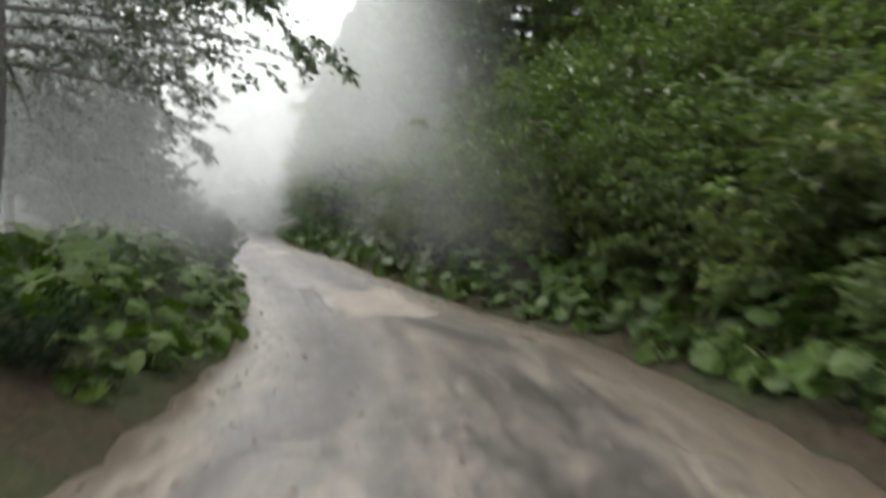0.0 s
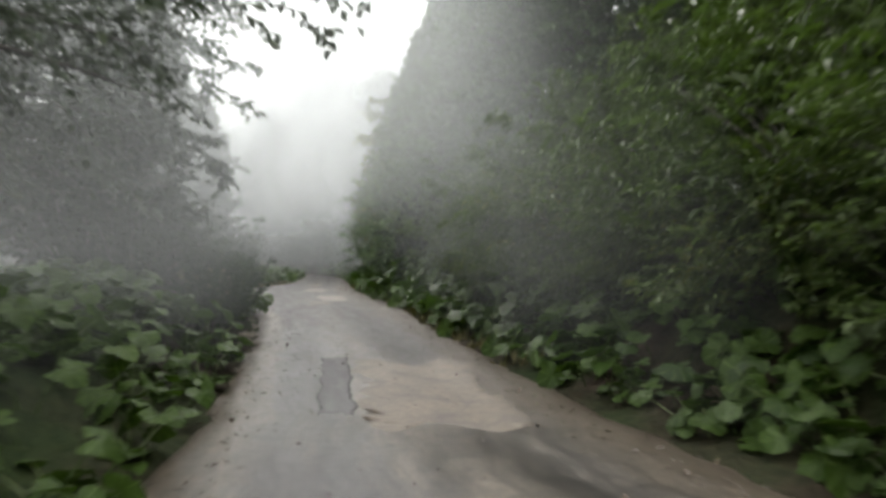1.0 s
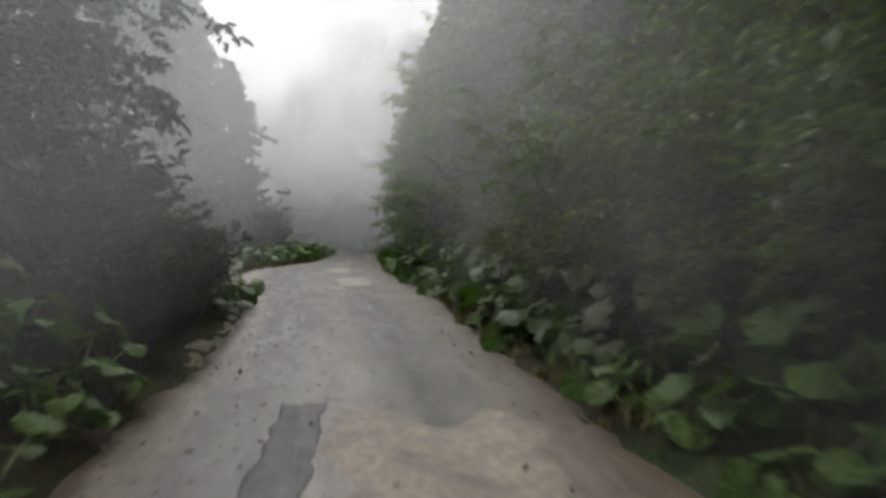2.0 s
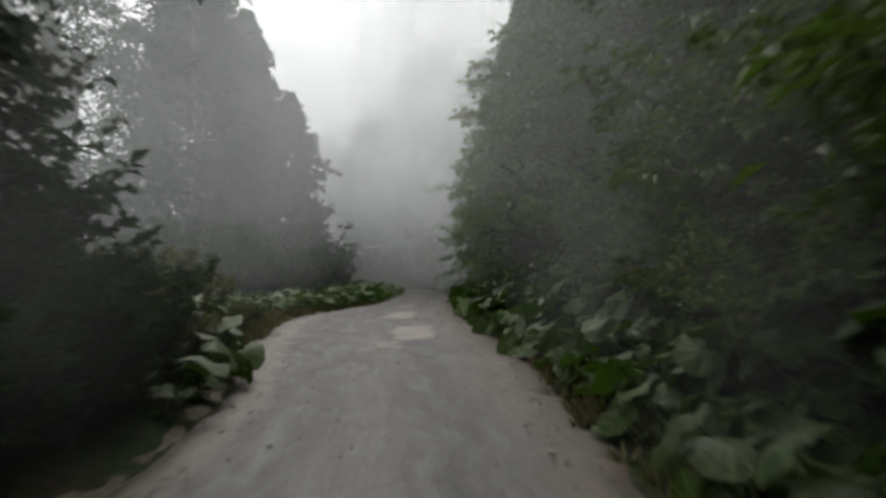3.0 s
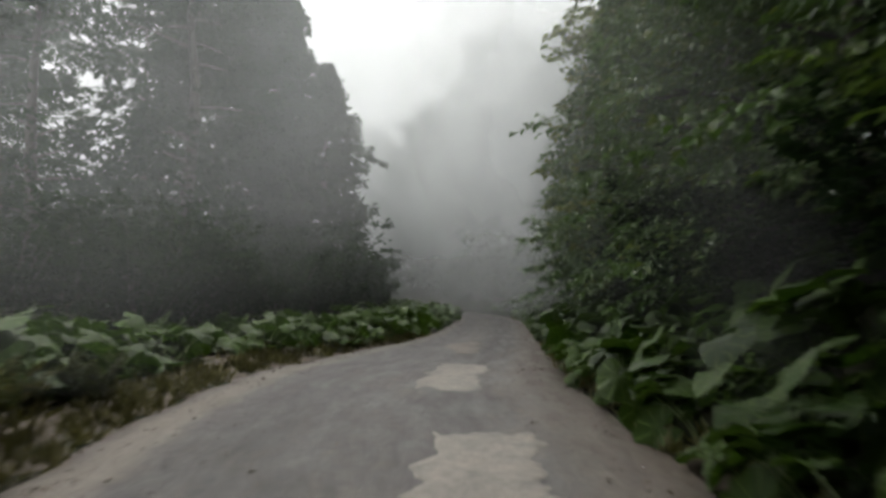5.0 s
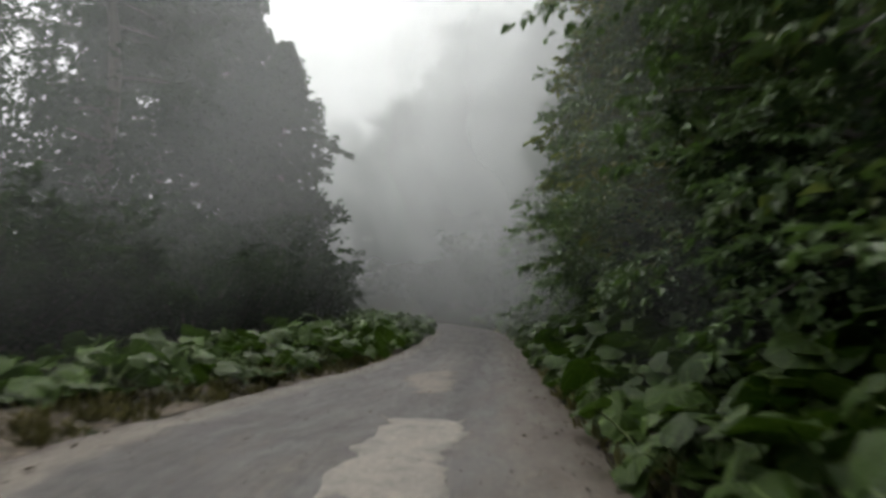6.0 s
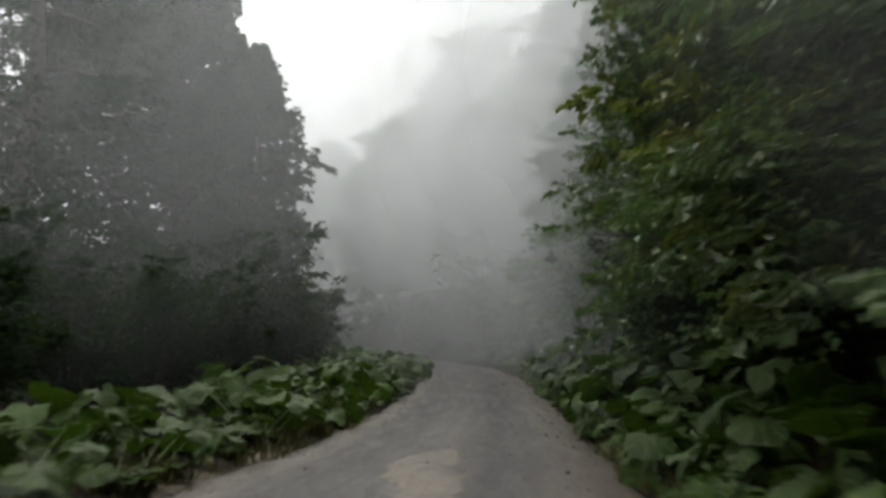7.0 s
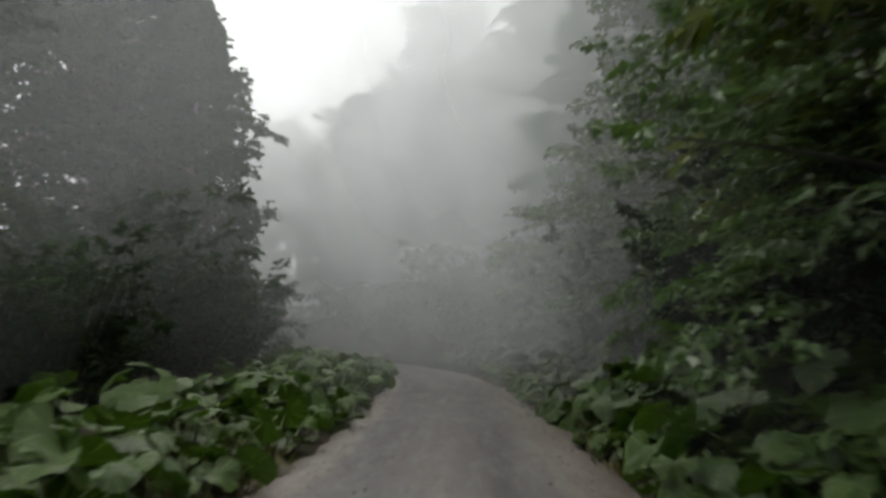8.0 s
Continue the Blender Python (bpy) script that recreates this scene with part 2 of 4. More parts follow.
def mud_material(name, lo, hi):
    """Mud dried on to the asphalt: blotched, gritty and rubbed thin in places."""
    mat = bpy.data.materials.new(name)
    nt, n, l, bsdf = nodes_of(mat)
    geo = n.new("ShaderNodeNewGeometry")
    blot, mid, grit = noise_tex(n, 2.2, 6, 0.65, 0.4), noise_tex(n, 14, 6, 0.7), noise_tex(n, 90, 3, 0.6)
    for x in (blot, mid, grit):
        l.new(geo.outputs["Position"], x.inputs["Vector"])
    base = ramp(n, [(0.38, lo), (0.6, hi)])
    l.new(mid.outputs[0], base.inputs[0])
    worn = ramp(n, [(0.36, (0.55, 0.55, 0.56)), (0.5, (0.95, 0.95, 0.95)), (0.66, (1.15, 1.13, 1.1))])
    l.new(blot.outputs[0], worn.inputs[0])
    g = ramp(n, [(0.35, (0.75, 0.75, 0.75)), (0.65, (1.2, 1.2, 1.2))])
    l.new(grit.outputs[0], g.inputs[0])
    c = mixc(n, l, 1.0, base.outputs[0], worn.outputs[0], "MULTIPLY")
    l.new(mixc(n, l, 0.7, c, g.outputs[0], "MULTIPLY"), bsdf.inputs["Base Color"])
    bsdf.inputs["Roughness"].default_value = 0.62
    bump = n.new("ShaderNodeBump")
    bump.inputs["Strength"].default_value = 0.4
    bump.inputs["Distance"].default_value = 0.01
    l.new(mid.outputs[0], bump.inputs["Height"])
    l.new(bump.outputs[0], bsdf.inputs["Normal"])
    return mat


M_SOIL = soil_material()
M_ROAD = road_material("worn_asphalt_and_mud", (0.022, 0.0195, 0.017), (0.047, 0.042, 0.037), (0.055, 0.048, 0.038), (0.102, 0.089, 0.072), 0.0, 0.6)
M_PALE = mud_material("pale_dried_mud", (0.10, 0.088, 0.07), (0.165, 0.147, 0.118))
M_TAN = mud_material("tan_sandy_mud", (0.062, 0.05, 0.036), (0.128, 0.105, 0.078))
M_DARKPATCH = road_material("bare_dark_asphalt", (0.024, 0.0235, 0.023), (0.052, 0.05, 0.048), (0.024, 0.0235, 0.023), (0.052, 0.05, 0.048), 0.0, 0.9)
M_STONE = bark_material("grey_brown_stone", (0.03, 0.027, 0.024), (0.13, 0.11, 0.09))
M_BUTTER = leaf_material("butterbur_leaf", (0.014, 0.031, 0.006), (0.033, 0.060, 0.011), (0.085, 0.092, 0.014), 0.46, 0.24, 0.05, 0.15)
M_BUTTER_FAR = leaf_material("butterbur_bed_leaf", (0.014, 0.031, 0.006), (0.033, 0.060, 0.011), (0.085, 0.092, 0.014), 0.46, 0.24, 0.05, 0.15)
M_STALK = leaf_material("pale_green_stalk", (0.07, 0.10, 0.035), (0.10, 0.13, 0.05), (0.12, 0.12, 0.06), 0.5, 0.1)
M_SHRUB = leaf_material("shrub_leaf", (0.032, 0.054, 0.016), (0.064, 0.094, 0.027), (0.13, 0.135, 0.035), 0.42, 0.28)
M_TREE = leaf_material("tree_leaf", (0.030, 0.056, 0.022), (0.062, 0.100, 0.038), (0.10, 0.12, 0.04), 0.42, 0.25)
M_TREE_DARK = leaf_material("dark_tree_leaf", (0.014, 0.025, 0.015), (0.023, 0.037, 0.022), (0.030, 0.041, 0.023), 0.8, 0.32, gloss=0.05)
# darker copy of the tree leaf: the shade is put into its colour
M_NEAR = leaf_material("tree_leaf_coloured_as_shaded", (0.020, 0.030, 0.017), (0.036, 0.052, 0.028), (0.055, 0.066, 0.030), 0.5, 0.12, gloss=0.25)
M_MAPLE = leaf_material("yellowing_tree_leaf", (0.05, 0.072, 0.017), (0.10, 0.114, 0.027), (0.2, 0.15, 0.034), 0.45, 0.3)
M_WEED = leaf_material("weed_leaf", (0.036, 0.042, 0.014), (0.062, 0.066, 0.02), (0.16, 0.095, 0.035), 0.55, 0.3)
M_GRASS = leaf_material("dry_grass_blade", (0.045, 0.05, 0.02), (0.10, 0.088, 0.038), (0.2, 0.15, 0.08), 0.6, 0.3)
M_BARK = bark_material("dark_wet_bark", (0.020, 0.018, 0.015), (0.060, 0.052, 0.042))

# ---------------------------------------------------------------- plan of the road and the land
# edges of the road as (y, x): the side under the slope, and the valley side
EDGE_R = [(-30, 3.2), (-6, 2.7), (5, 2.3), (8, 1.9), (12, 0.3), (15.5, -0.75), (19, -1.85), (24, -3.1), (28.5, -4.5), (35, -6.8),
          (40, -8.2), (45, -9.5), (50, -10.8), (56, -12.5), (62, -14.8), (68, -18.5), (78, -28), (95, -50)]
EDGE_L = [(-30, -1.6), (-6, -1.7), (5, -1.95), (9, -2.4), (13.2, -3.6), (17.5, -4.85), (21.5, -6.3), (25.7, -8.5), (30.5, -10.6), (34.5, -12.1),
          (39, -12.4), (44, -12.65), (48, -13.45), (52, -14.55), (57.5, -15.9), (62, -18.3), (68, -22.5), (78, -33), (95, -56)]


def edge(table, y):
    ys, xs = zip(*table)
    return 0.25 * np.interp(y - 1.2, ys, xs) + 0.5 * np.interp(y, ys, xs) + 0.25 * np.interp(y + 1.2, ys, xs)


def smooth(a, b, v):
    t = np.clip((v - a) / (b - a), 0, 1)
    return t * t * (3 - 2 * t)


def wave(x, y, s, seed):
    return np.sin(x * s + seed) * np.cos(y * s * 0.83 + seed * 1.7) + 0.5 * np.sin((x + y) * s * 2.1 + seed * 3.1)


def land(x, y):
    """Height of the ground: level road, a steep slope on one side, a low verge and then the valley on the other."""
    x, y = np.asarray(x, float), np.asarray(y, float)
    sr, sl = x - edge(EDGE_R, y), edge(EDGE_L, y) - x
    up = 0.10 * smooth(0, 0.5, sr) + 0.95 * np.clip(sr - 0.7, 0, 7) + 0.5 * np.clip(sr - 7.7, 0, 14) + 0.08 * np.clip(sr - 21.7, 0, 200)
    up *= 1 - 0.55 * smooth(24, 40, y) - 0.15 * smooth(48, 70, y)
    valley = 1 - smooth(20, 34, y)
    down = 0.16 * smooth(0, 0.7, sl) + valley * ((0.2 + 0.4 * (1 - smooth(16, 23, y))) * smooth(0.2, 1.7, sl) - 0.42 * np.clip(sl - 3.0, 0, 26))
    down += (1 - valley) * 0.03 * np.clip(sl - 6, 0, 30)
    rough = 0.06 * wave(x, y, 1.1, 0.4) * smooth(0.3, 1.5, np.maximum(sr, sl)) + 0.35 * wave(x, y, 0.25, 2.0) * smooth(4, 12, np.maximum(sr, sl))
    return np.where(sr > 0, up, np.where(sl > 0, down, 0)) + rough - 0.03 * (np.maximum(sr, sl) < 0.05)


def mesh_of(name, verts, faces, mats, smooth_faces=False, uv=None):
    me = bpy.data.meshes.new(name)
    me.from_pydata(np.asarray(verts, float).tolist(), [], np.asarray(faces).tolist() if not isinstance(faces, list) else faces)
    for m in mats if isinstance(mats, (list, tuple)) else [mats]:
        me.materials.append(m)
    if smooth_faces:
        me.shade_smooth()
    if uv is not None:
        layer = me.uv_layers.new(name="UVMap")
        idx = np.empty(len(me.loops), np.int32)
        me.loops.foreach_get("vertex_index", idx)
        layer.data.foreach_set("uv", np.asarray(uv, np.float32)[idx].ravel())
    me.update()
    return me


def part(name, me, parent, label="", m=None):
    ob = new(name, me)
    ob.parent = parent
    if m is not None:
        ob.matrix_basis = m
    return tagged(ob, label) if label else ob


def grid_mesh(name, xs, ys, height, mat):
    gx, gy = np.meshgrid(xs, ys)
    v = np.stack([gx, gy, height(gx, gy)], -1).reshape(-1, 3)
    nx, ny = len(xs), len(ys)
    i = np.arange((ny - 1) * (nx - 1))
    a = i // (nx - 1) * nx + i % (nx - 1)
    return mesh_of(name, v, np.stack([a, a + 1, a + nx + 1, a + nx], -1), mat, True)


xs = np.concatenate([np.linspace(-420, -60, 20), np.arange(-56, 34, 0.5), np.linspace(38, 420, 22)])
ys = np.concatenate([np.linspace(-420, -40, 16), np.arange(-36, 84, 0.5), np.linspace(88, 460, 24)])
ground = tagged(new("ground", grid_mesh("ground", xs, ys, land, M_SOIL)), "damp dark soil with moss and leaf litter beside the road", "ground", kind="structure")


def road_height(u, y):
    """Cambered surface with two shallow wheel ruts and small unevenness."""
    rut = np.exp(-((u - 0.3) / 0.075) ** 2) + np.exp(-((u - 0.68) / 0.075) ** 2)
    edge_fall = smooth(0.0, 0.1, u) * smooth(0.0, 0.1, 1 - u)
    return 0.012 + 0.045 * edge_fall - 0.022 * rut + 0.008 * wave(u * 6, y, 0.9, 1.3) * edge_fall


def build_road():
    ys = np.concatenate([np.arange(-30, 80, 0.3), np.arange(80, 95, 1.5)])
    us = np.linspace(0, 1, 29)
    gu, gy = np.meshgrid(us, ys)
    ragged = 0.06 * wave(gy * 0.2, gy, 2.3, 0.7) + 0.045 * wave(gy, gy * 0.3, 5.1, 2.2)
    ragged2 = 0.06 * wave(gy * 0.2, gy, 2.7, 3.7) + 0.045 * wave(gy, gy * 0.3, 4.7, 5.2)
    l, r = edge(EDGE_L, gy) - 0.1 + ragged, edge(EDGE_R, gy) + 0.12 + ragged2
    x = l + (r - l) * gu
    z = road_height(gu, gy) - 0.05 * ((gu < 0.001) | (gu > 0.999))
    v = np.stack([x, gy, z], -1).reshape(-1, 3)
    nx = len(us)
    i = np.arange((len(ys) - 1) * (nx - 1))
    a = i // (nx - 1) * nx + i % (nx - 1)
    uv = np.stack([gu * 4.0, gy], -1).reshape(-1, 2)
    me = mesh_of("road", v, np.stack([a, a + 1, a + nx + 1, a + nx], -1), M_ROAD, True, uv)
    return tagged(new("road", me), "wet worn mountain track of broken asphalt and tan mud", "road", kind="structure")


road = build_road()


def verge_material():
    """Gravelly brown earth with rotted leaves, pale grit and thin moss."""
    mat = bpy.data.materials.new("gravelly_brown_verge")
    nt, n, l, bsdf = nodes_of(mat)
    geo = n.new("ShaderNodeNewGeometry")
    big, mid, fine = noise_tex(n, 1.3, 5), noise_tex(n, 11, 6, 0.7), noise_tex(n, 60, 4, 0.7)
    for x in (big, mid, fine):
        l.new(geo.outputs["Position"], x.inputs["Vector"])
    earth = ramp(n, [(0.36, (0.026, 0.019, 0.012)), (0.5, (0.07, 0.053, 0.035)), (0.64, (0.15, 0.12, 0.085))])
    l.new(mid.outputs[0], earth.inputs[0])
    moss = ramp(n, [(0.36, (0.02, 0.024, 0.009)), (0.64, (0.055, 0.056, 0.02))])
    l.new(mid.outputs[0], moss.inputs[0])
    k = ramp(n, [(0.5, (0, 0, 0)), (0.62, (0.8, 0.8, 0.8))])
    l.new(big.outputs[0], k.inputs[0])
    g = ramp(n, [(0.35, (0.6, 0.6, 0.6)), (0.65, (1.3, 1.28, 1.25))])
    l.new(fine.outputs[0], g.inputs[0])
    c = mixc(n, l, k.outputs[0], earth.outputs[0], moss.outputs[0])
    l.new(mixc(n, l, 0.8, c, g.outputs[0], "MULTIPLY"), bsdf.inputs["Base Color"])
    bump = n.new("ShaderNodeBump")
    bump.inputs["Distance"].default_value = 0.03
    l.new(mid.outputs[0], bump.inputs["Height"])
    l.new(bump.outputs[0], bsdf.inputs["Normal"])
    bsdf.inputs["Roughness"].default_value = 0.8
    return mat


def build_verge():
    """The bare strip between the asphalt and the leaf bed on the valley side."""
    ys, us = np.arange(16, 46, 0.2), np.linspace(0, 1, 9)
    gu, gy = np.meshgrid(us, ys)
    width = 0.25 + 0.95 * smooth(19, 25, gy) * (1 - smooth(35, 42, gy)) + 0.12 * wave(gy * 0.3, gy, 1.9, 0.6)
    x = edge(EDGE_L, gy) + 0.03 - width * gu
    z = land(x, gy) + 0.028 - 0.06 * (gu > 0.99) + 0.012 * wave(x, gy, 6.0, 1.1)
    w = len(us)
    i = np.arange((len(ys) - 1) * (w - 1))
    a = i // (w - 1) * w + i % (w - 1)
    me = mesh_of("verge", np.stack([x, gy, z], -1).reshape(-1, 3), np.stack([a, a + 1, a + w + 1, a + w], -1), verge_material(), True)
    return tagged(new("verge", me), "bare brown verge of gravel, leaf litter and moss", "verge", kind="structure")


build_verge()


def road_patch(name, cx, cy, w, length, turn, mat, label, seed, teeth=0.12, lift=0.009):
    """A ragged, thin sheet lying on the road, a few millimetres proud; teeth: how far its rim wanders, in metres."""
    rg = np.random.default_rng(seed)
    rows, cols = 50, (0.0, 0.03, 0.12, 0.22, 0.33, 0.44, 0.56, 0.67, 0.78, 0.88, 0.97, 1.0)
    g = np.linspace(-1, 1, rows)

    def ragged(count, coarse):
        """A broken edge: larger steps with small crumbs on them."""
        steps = np.interp(np.arange(count), np.linspace(0, count - 1, coarse), rg.normal(0, 1, coarse))
        crumbs = np.interp(np.arange(count), np.linspace(0, count - 1, coarse * 3), rg.normal(0, 0.5, coarse * 3))
        return teeth * (steps + crumbs)

    left, right = -0.5 * w + ragged(rows, 9), 0.5 * w + ragged(rows, 9)
    ends = (2.2 * ragged(len(cols), 6), 2.2 * ragged(len(cols), 6))
    v, faces, uv = [], [], []
    for a in range(rows):
        lo, hi = min(left[a], right[a] - 0.05), right[a]
        for b, f in enumerate(cols):
            px = lo + (hi - lo) * f
            py = 0.5 * length * g[a] + ends[int(g[a] > 0)][b] * abs(g[a]) ** 3
            gx, gy = cx + px * math.cos(turn) - py * math.sin(turn), cy + px * math.sin(turn) + py * math.cos(turn)
            l, r = edge(EDGE_L, gy), edge(EDGE_R, gy)
            u = (gx - l) / (r - l)
            rim = a in (0, rows - 1) or b in (0, len(cols) - 1)
            v.append((gx, gy, float(road_height(u, gy)) + (0.001 if rim else lift)))
            uv.append((u * 4, gy))
    n = len(cols)
    for a in range(rows - 1):
        for b in range(n - 1):
            faces.append((a * n + b, a * n + b + 1, (a + 1) * n + b + 1, (a + 1) * n + b))
    return part(name, mesh_of(name, v, faces, mat, True, uv), road, label)


# ---------------------------------------------------------------- leaves and branches
def unit(v):
    return v / np.maximum(np.linalg.norm(v, axis=-1, keepdims=True), 1e-9)


def leaf_arrays(base, direction, normal, length, width, droop=0.15):
    """Folded oval leaves: six corners, two faces each. All arguments are arrays, one row a leaf."""
    d = unit(direction)
    s = unit(np.cross(d, normal))
    nn = np.cross(s, d)
    L, W = length[:, None], width[:, None]
    lift = nn * W * 0.35
    tip = base + d * L - nn * L * droop
    pts = np.stack([base, base + d * L * 0.33 + s * W * 0.5 + lift, base + d * L * 0.7 + s * W * 0.38 + lift * 0.7 - nn * L * droop * 0.5,
                    tip, base + d * L * 0.7 - s * W * 0.38 + lift * 0.7 - nn * L * droop * 0.5, base + d * L * 0.33 - s * W * 0.5 + lift], 1)
    n = len(base)
    o = np.arange(n)[:, None] * 6
    return pts.reshape(-1, 3), np.concatenate([o + np.array([0, 1, 2, 3]), o + np.array([0, 3, 4, 5])])


def small_leaf_arrays(base, direction, normal, length, width, droop=0.15):
    """Folded pointed leaves for far crowns: four corners, two triangles each."""
    d = unit(direction)
    s = unit(np.cross(d, normal))
    nn = np.cross(s, d)
    L, W = length[:, None], width[:, None]
    pts = np.stack([base, base + d * L * 0.5 + s * W * 0.5 + nn * W * 0.25, base + d * L - nn * L * droop, base + d * L * 0.5 - s * W * 0.5 + nn * W * 0.25], 1)
    o = np.arange(len(base))[:, None] * 4
    return pts.reshape(-1, 3), np.concatenate([o + np.array([0, 1, 2]), o + np.array([0, 2, 3])])


def spray(rg, start, out, length, n_twig, per_twig, leaf, droop, fan=0.55, flat=1.0):
    """Leaf places of one flat, drooping bough: twigs to both sides of a bent axis. Returns base, direction, normal arrays."""
    out = out / np.linalg.norm(out)
    side = np.cross(out, (0, 0, 1.0))
    side /= max(np.linalg.norm(side), 1e-6)
    up = np.cross(side, out)
    t = np.sort(rg.uniform(0.18, 1.0, n_twig))
    base, direc, norm = [], [], []
    for i, f in enumerate(t):
        p = start + out * length * f + np.array([0, 0, -droop * length * f * f])
        sgn = 1 if i % 2 else -1
        reach = length * fan * (1.08 - f) * rg.uniform(0.6, 1.2) + leaf
        tw = unit(out * rg.uniform(0.5, 1.0) + side * sgn * rg.uniform(0.5, 1.0) + up * rg.normal(0, 0.9 * (1 - flat)) + np.array([0, 0, rg.uniform(-0.35, 0.15)]))
        g = np.linspace(0.08, 1, per_twig) + rg.uniform(-0.04, 0.04, per_twig)
        q = p + tw * reach * g[:, None] + np.array([0, 0, -1.0]) * (droop * reach * 0.6 * g ** 2)[:, None]
        alt = np.where(np.arange(per_twig) % 2, 1.0, -1.0)[:, None]
        across = np.cross(tw, (0, 0, 1.0))
        dd = tw * 0.75 + across * alt * rg.uniform(0.4, 0.9, (per_twig, 1)) + rg.normal(0, 0.28, (per_twig, 3)) + np.array([0, 0, -0.3])
        base.append(q)
        direc.append(dd)
        norm.append(np.array([0, 0, 1.0]) + rg.normal(0, 0.35 + 0.8 * (1 - flat), (per_twig, 3)))
    return np.concatenate(base), np.concatenate(direc), np.concatenate(norm)


def tube(points, radii, sides=7):
    """Verts and faces of a tapered tube along points."""
    points = np.asarray(points, float)
    tang = unit(np.gradient(points, axis=0))
    ref = np.where(np.abs(tang[:, 2:3]) > 0.9, np.array([[1.0, 0, 0]]), np.array([[0, 0, 1.0]]))
    a = unit(np.cross(tang, ref))
    b = np.cross(tang, a)
    ang = np.linspace(0, 2 * np.pi, sides, endpoint=False)
    ring = points[:, None] + np.asarray(radii)[:, None, None] * (a[:, None] * np.cos(ang)[None, :, None] + b[:, None] * np.sin(ang)[None, :, None])
    faces = []
    for i in range(len(points) - 1):
        for j in range(sides):
            k = (j + 1) % sides
            faces.append((i * sides + j, i * sides + k, (i + 1) * sides + k, (i + 1) * sides + j))
    return ring.reshape(-1, 3), faces


def join(pieces):
    vs, fs, o = [], [], 0
    for v, f in pieces:
        vs.append(v)
        fs += [tuple(int(i) + o for i in face) for face in f]
        o += len(v)
    return np.concatenate(vs), fs


def tree(name, height, radius, low, seed, mat, boughs=300, twigs=8, per=7, leaf=0.2, profile="cone", droop=0.22, gaps=0.0, label="", trunk_r=None, spray_len=(0.7, 2.2), flat=0.75, taper=0.7, lumpy=0.2):
    """Trunk with limbs, and a crown whose leafy sprays lie near an uneven outline; low is the height of the lowest boughs. The origin is the foot."""
    rg = np.random.default_rng(seed)
    root = tagged(new(name), label, "tree")
    r0 = trunk_r or 0.012 * height + 0.03
    zs = np.linspace(-0.8, height * 0.95, 12)
    axis = np.stack([0.12 * np.sin(zs * 0.7 + seed), 0.12 * np.cos(zs * 0.55 + seed), zs], -1)
    wood = [tube(axis, r0 * (1.0 - zs / height) + 0.012, 9)]
    bases, dirs, norms = [], [], []
    bare = [(rg.uniform(0, 6.28), rg.uniform(low, height)) for _ in range(int(gaps * 16))]
    for i in range(boughs):
        f = (i + rg.uniform(0, 1)) / boughs
        z = low + (height - low) * f ** 1.05
        a = i * 2.39996 + rg.normal(0, 0.35)
        if any(abs((a - ga + 3.14) % 6.28 - 3.14) < 0.75 and abs(z - gz) < height * 0.07 for ga, gz in bare):
            continue
        if profile == "cone":
            reach = radius * (1 - f) ** taper * (0.78 + 0.22 * min(1, f * 4))
        else:
            reach = radius * math.sqrt(max(0.03, 1 - (2 * f - 0.8) ** 2 * 0.72))
        lump = math.sin(2 * a + seed + z * 0.45) * math.sin(3 * a - z * 0.8 + seed * 2) + 0.6 * math.sin(5 * a + z * 1.3)
        reach *= 1 + lumpy * lump + rg.normal(0, 0.09)
        inner = rg.uniform() < 0.28
        length = min(max(0.6 * reach, spray_len[0] * (1.08 - f)), spray_len[1])
        begin = max(reach - length, 0.1) * (0.45 if inner else 1.0)
        out = np.array([math.cos(a), math.sin(a), rg.uniform(-0.15, 0.35) + 0.45 * f + 1.2 * max(0.0, f - 0.85)])
        s = np.array([np.interp(z, zs, axis[:, 0]), np.interp(z, zs, axis[:, 1]), z])
        b, d, n = spray(rg, s + out * begin, out, length, twigs, per, leaf, droop, flat=flat)
        bases.append(b), dirs.append(d), norms.append(n)
        if i % 7 == 0:
            g = np.linspace(0, 0.9, 5)
            o = out / np.linalg.norm(out)
            pts = s + o * reach * g[:, None] + np.array([0, 0, -1.0]) * (droop * 0.5 * reach * g ** 2)[:, None]
            wood.append(tube(pts, (r0 * 0.25 * (1 - f) + 0.012) * (1.05 - g), 5))
    b, d, n = np.concatenate(bases), np.concatenate(dirs), np.concatenate(norms)
    L = leaf * rg.uniform(0.65, 1.25, len(b))
    v, fc = small_leaf_arrays(b, d, n, L, L * rg.uniform(0.5, 0.75, len(b)), 0.2)
    part("trunk", mesh_of("trunk", *join(wood), M_BARK, True), root)
    part("crown", mesh_of("crown", v, fc, mat), root)
    return root


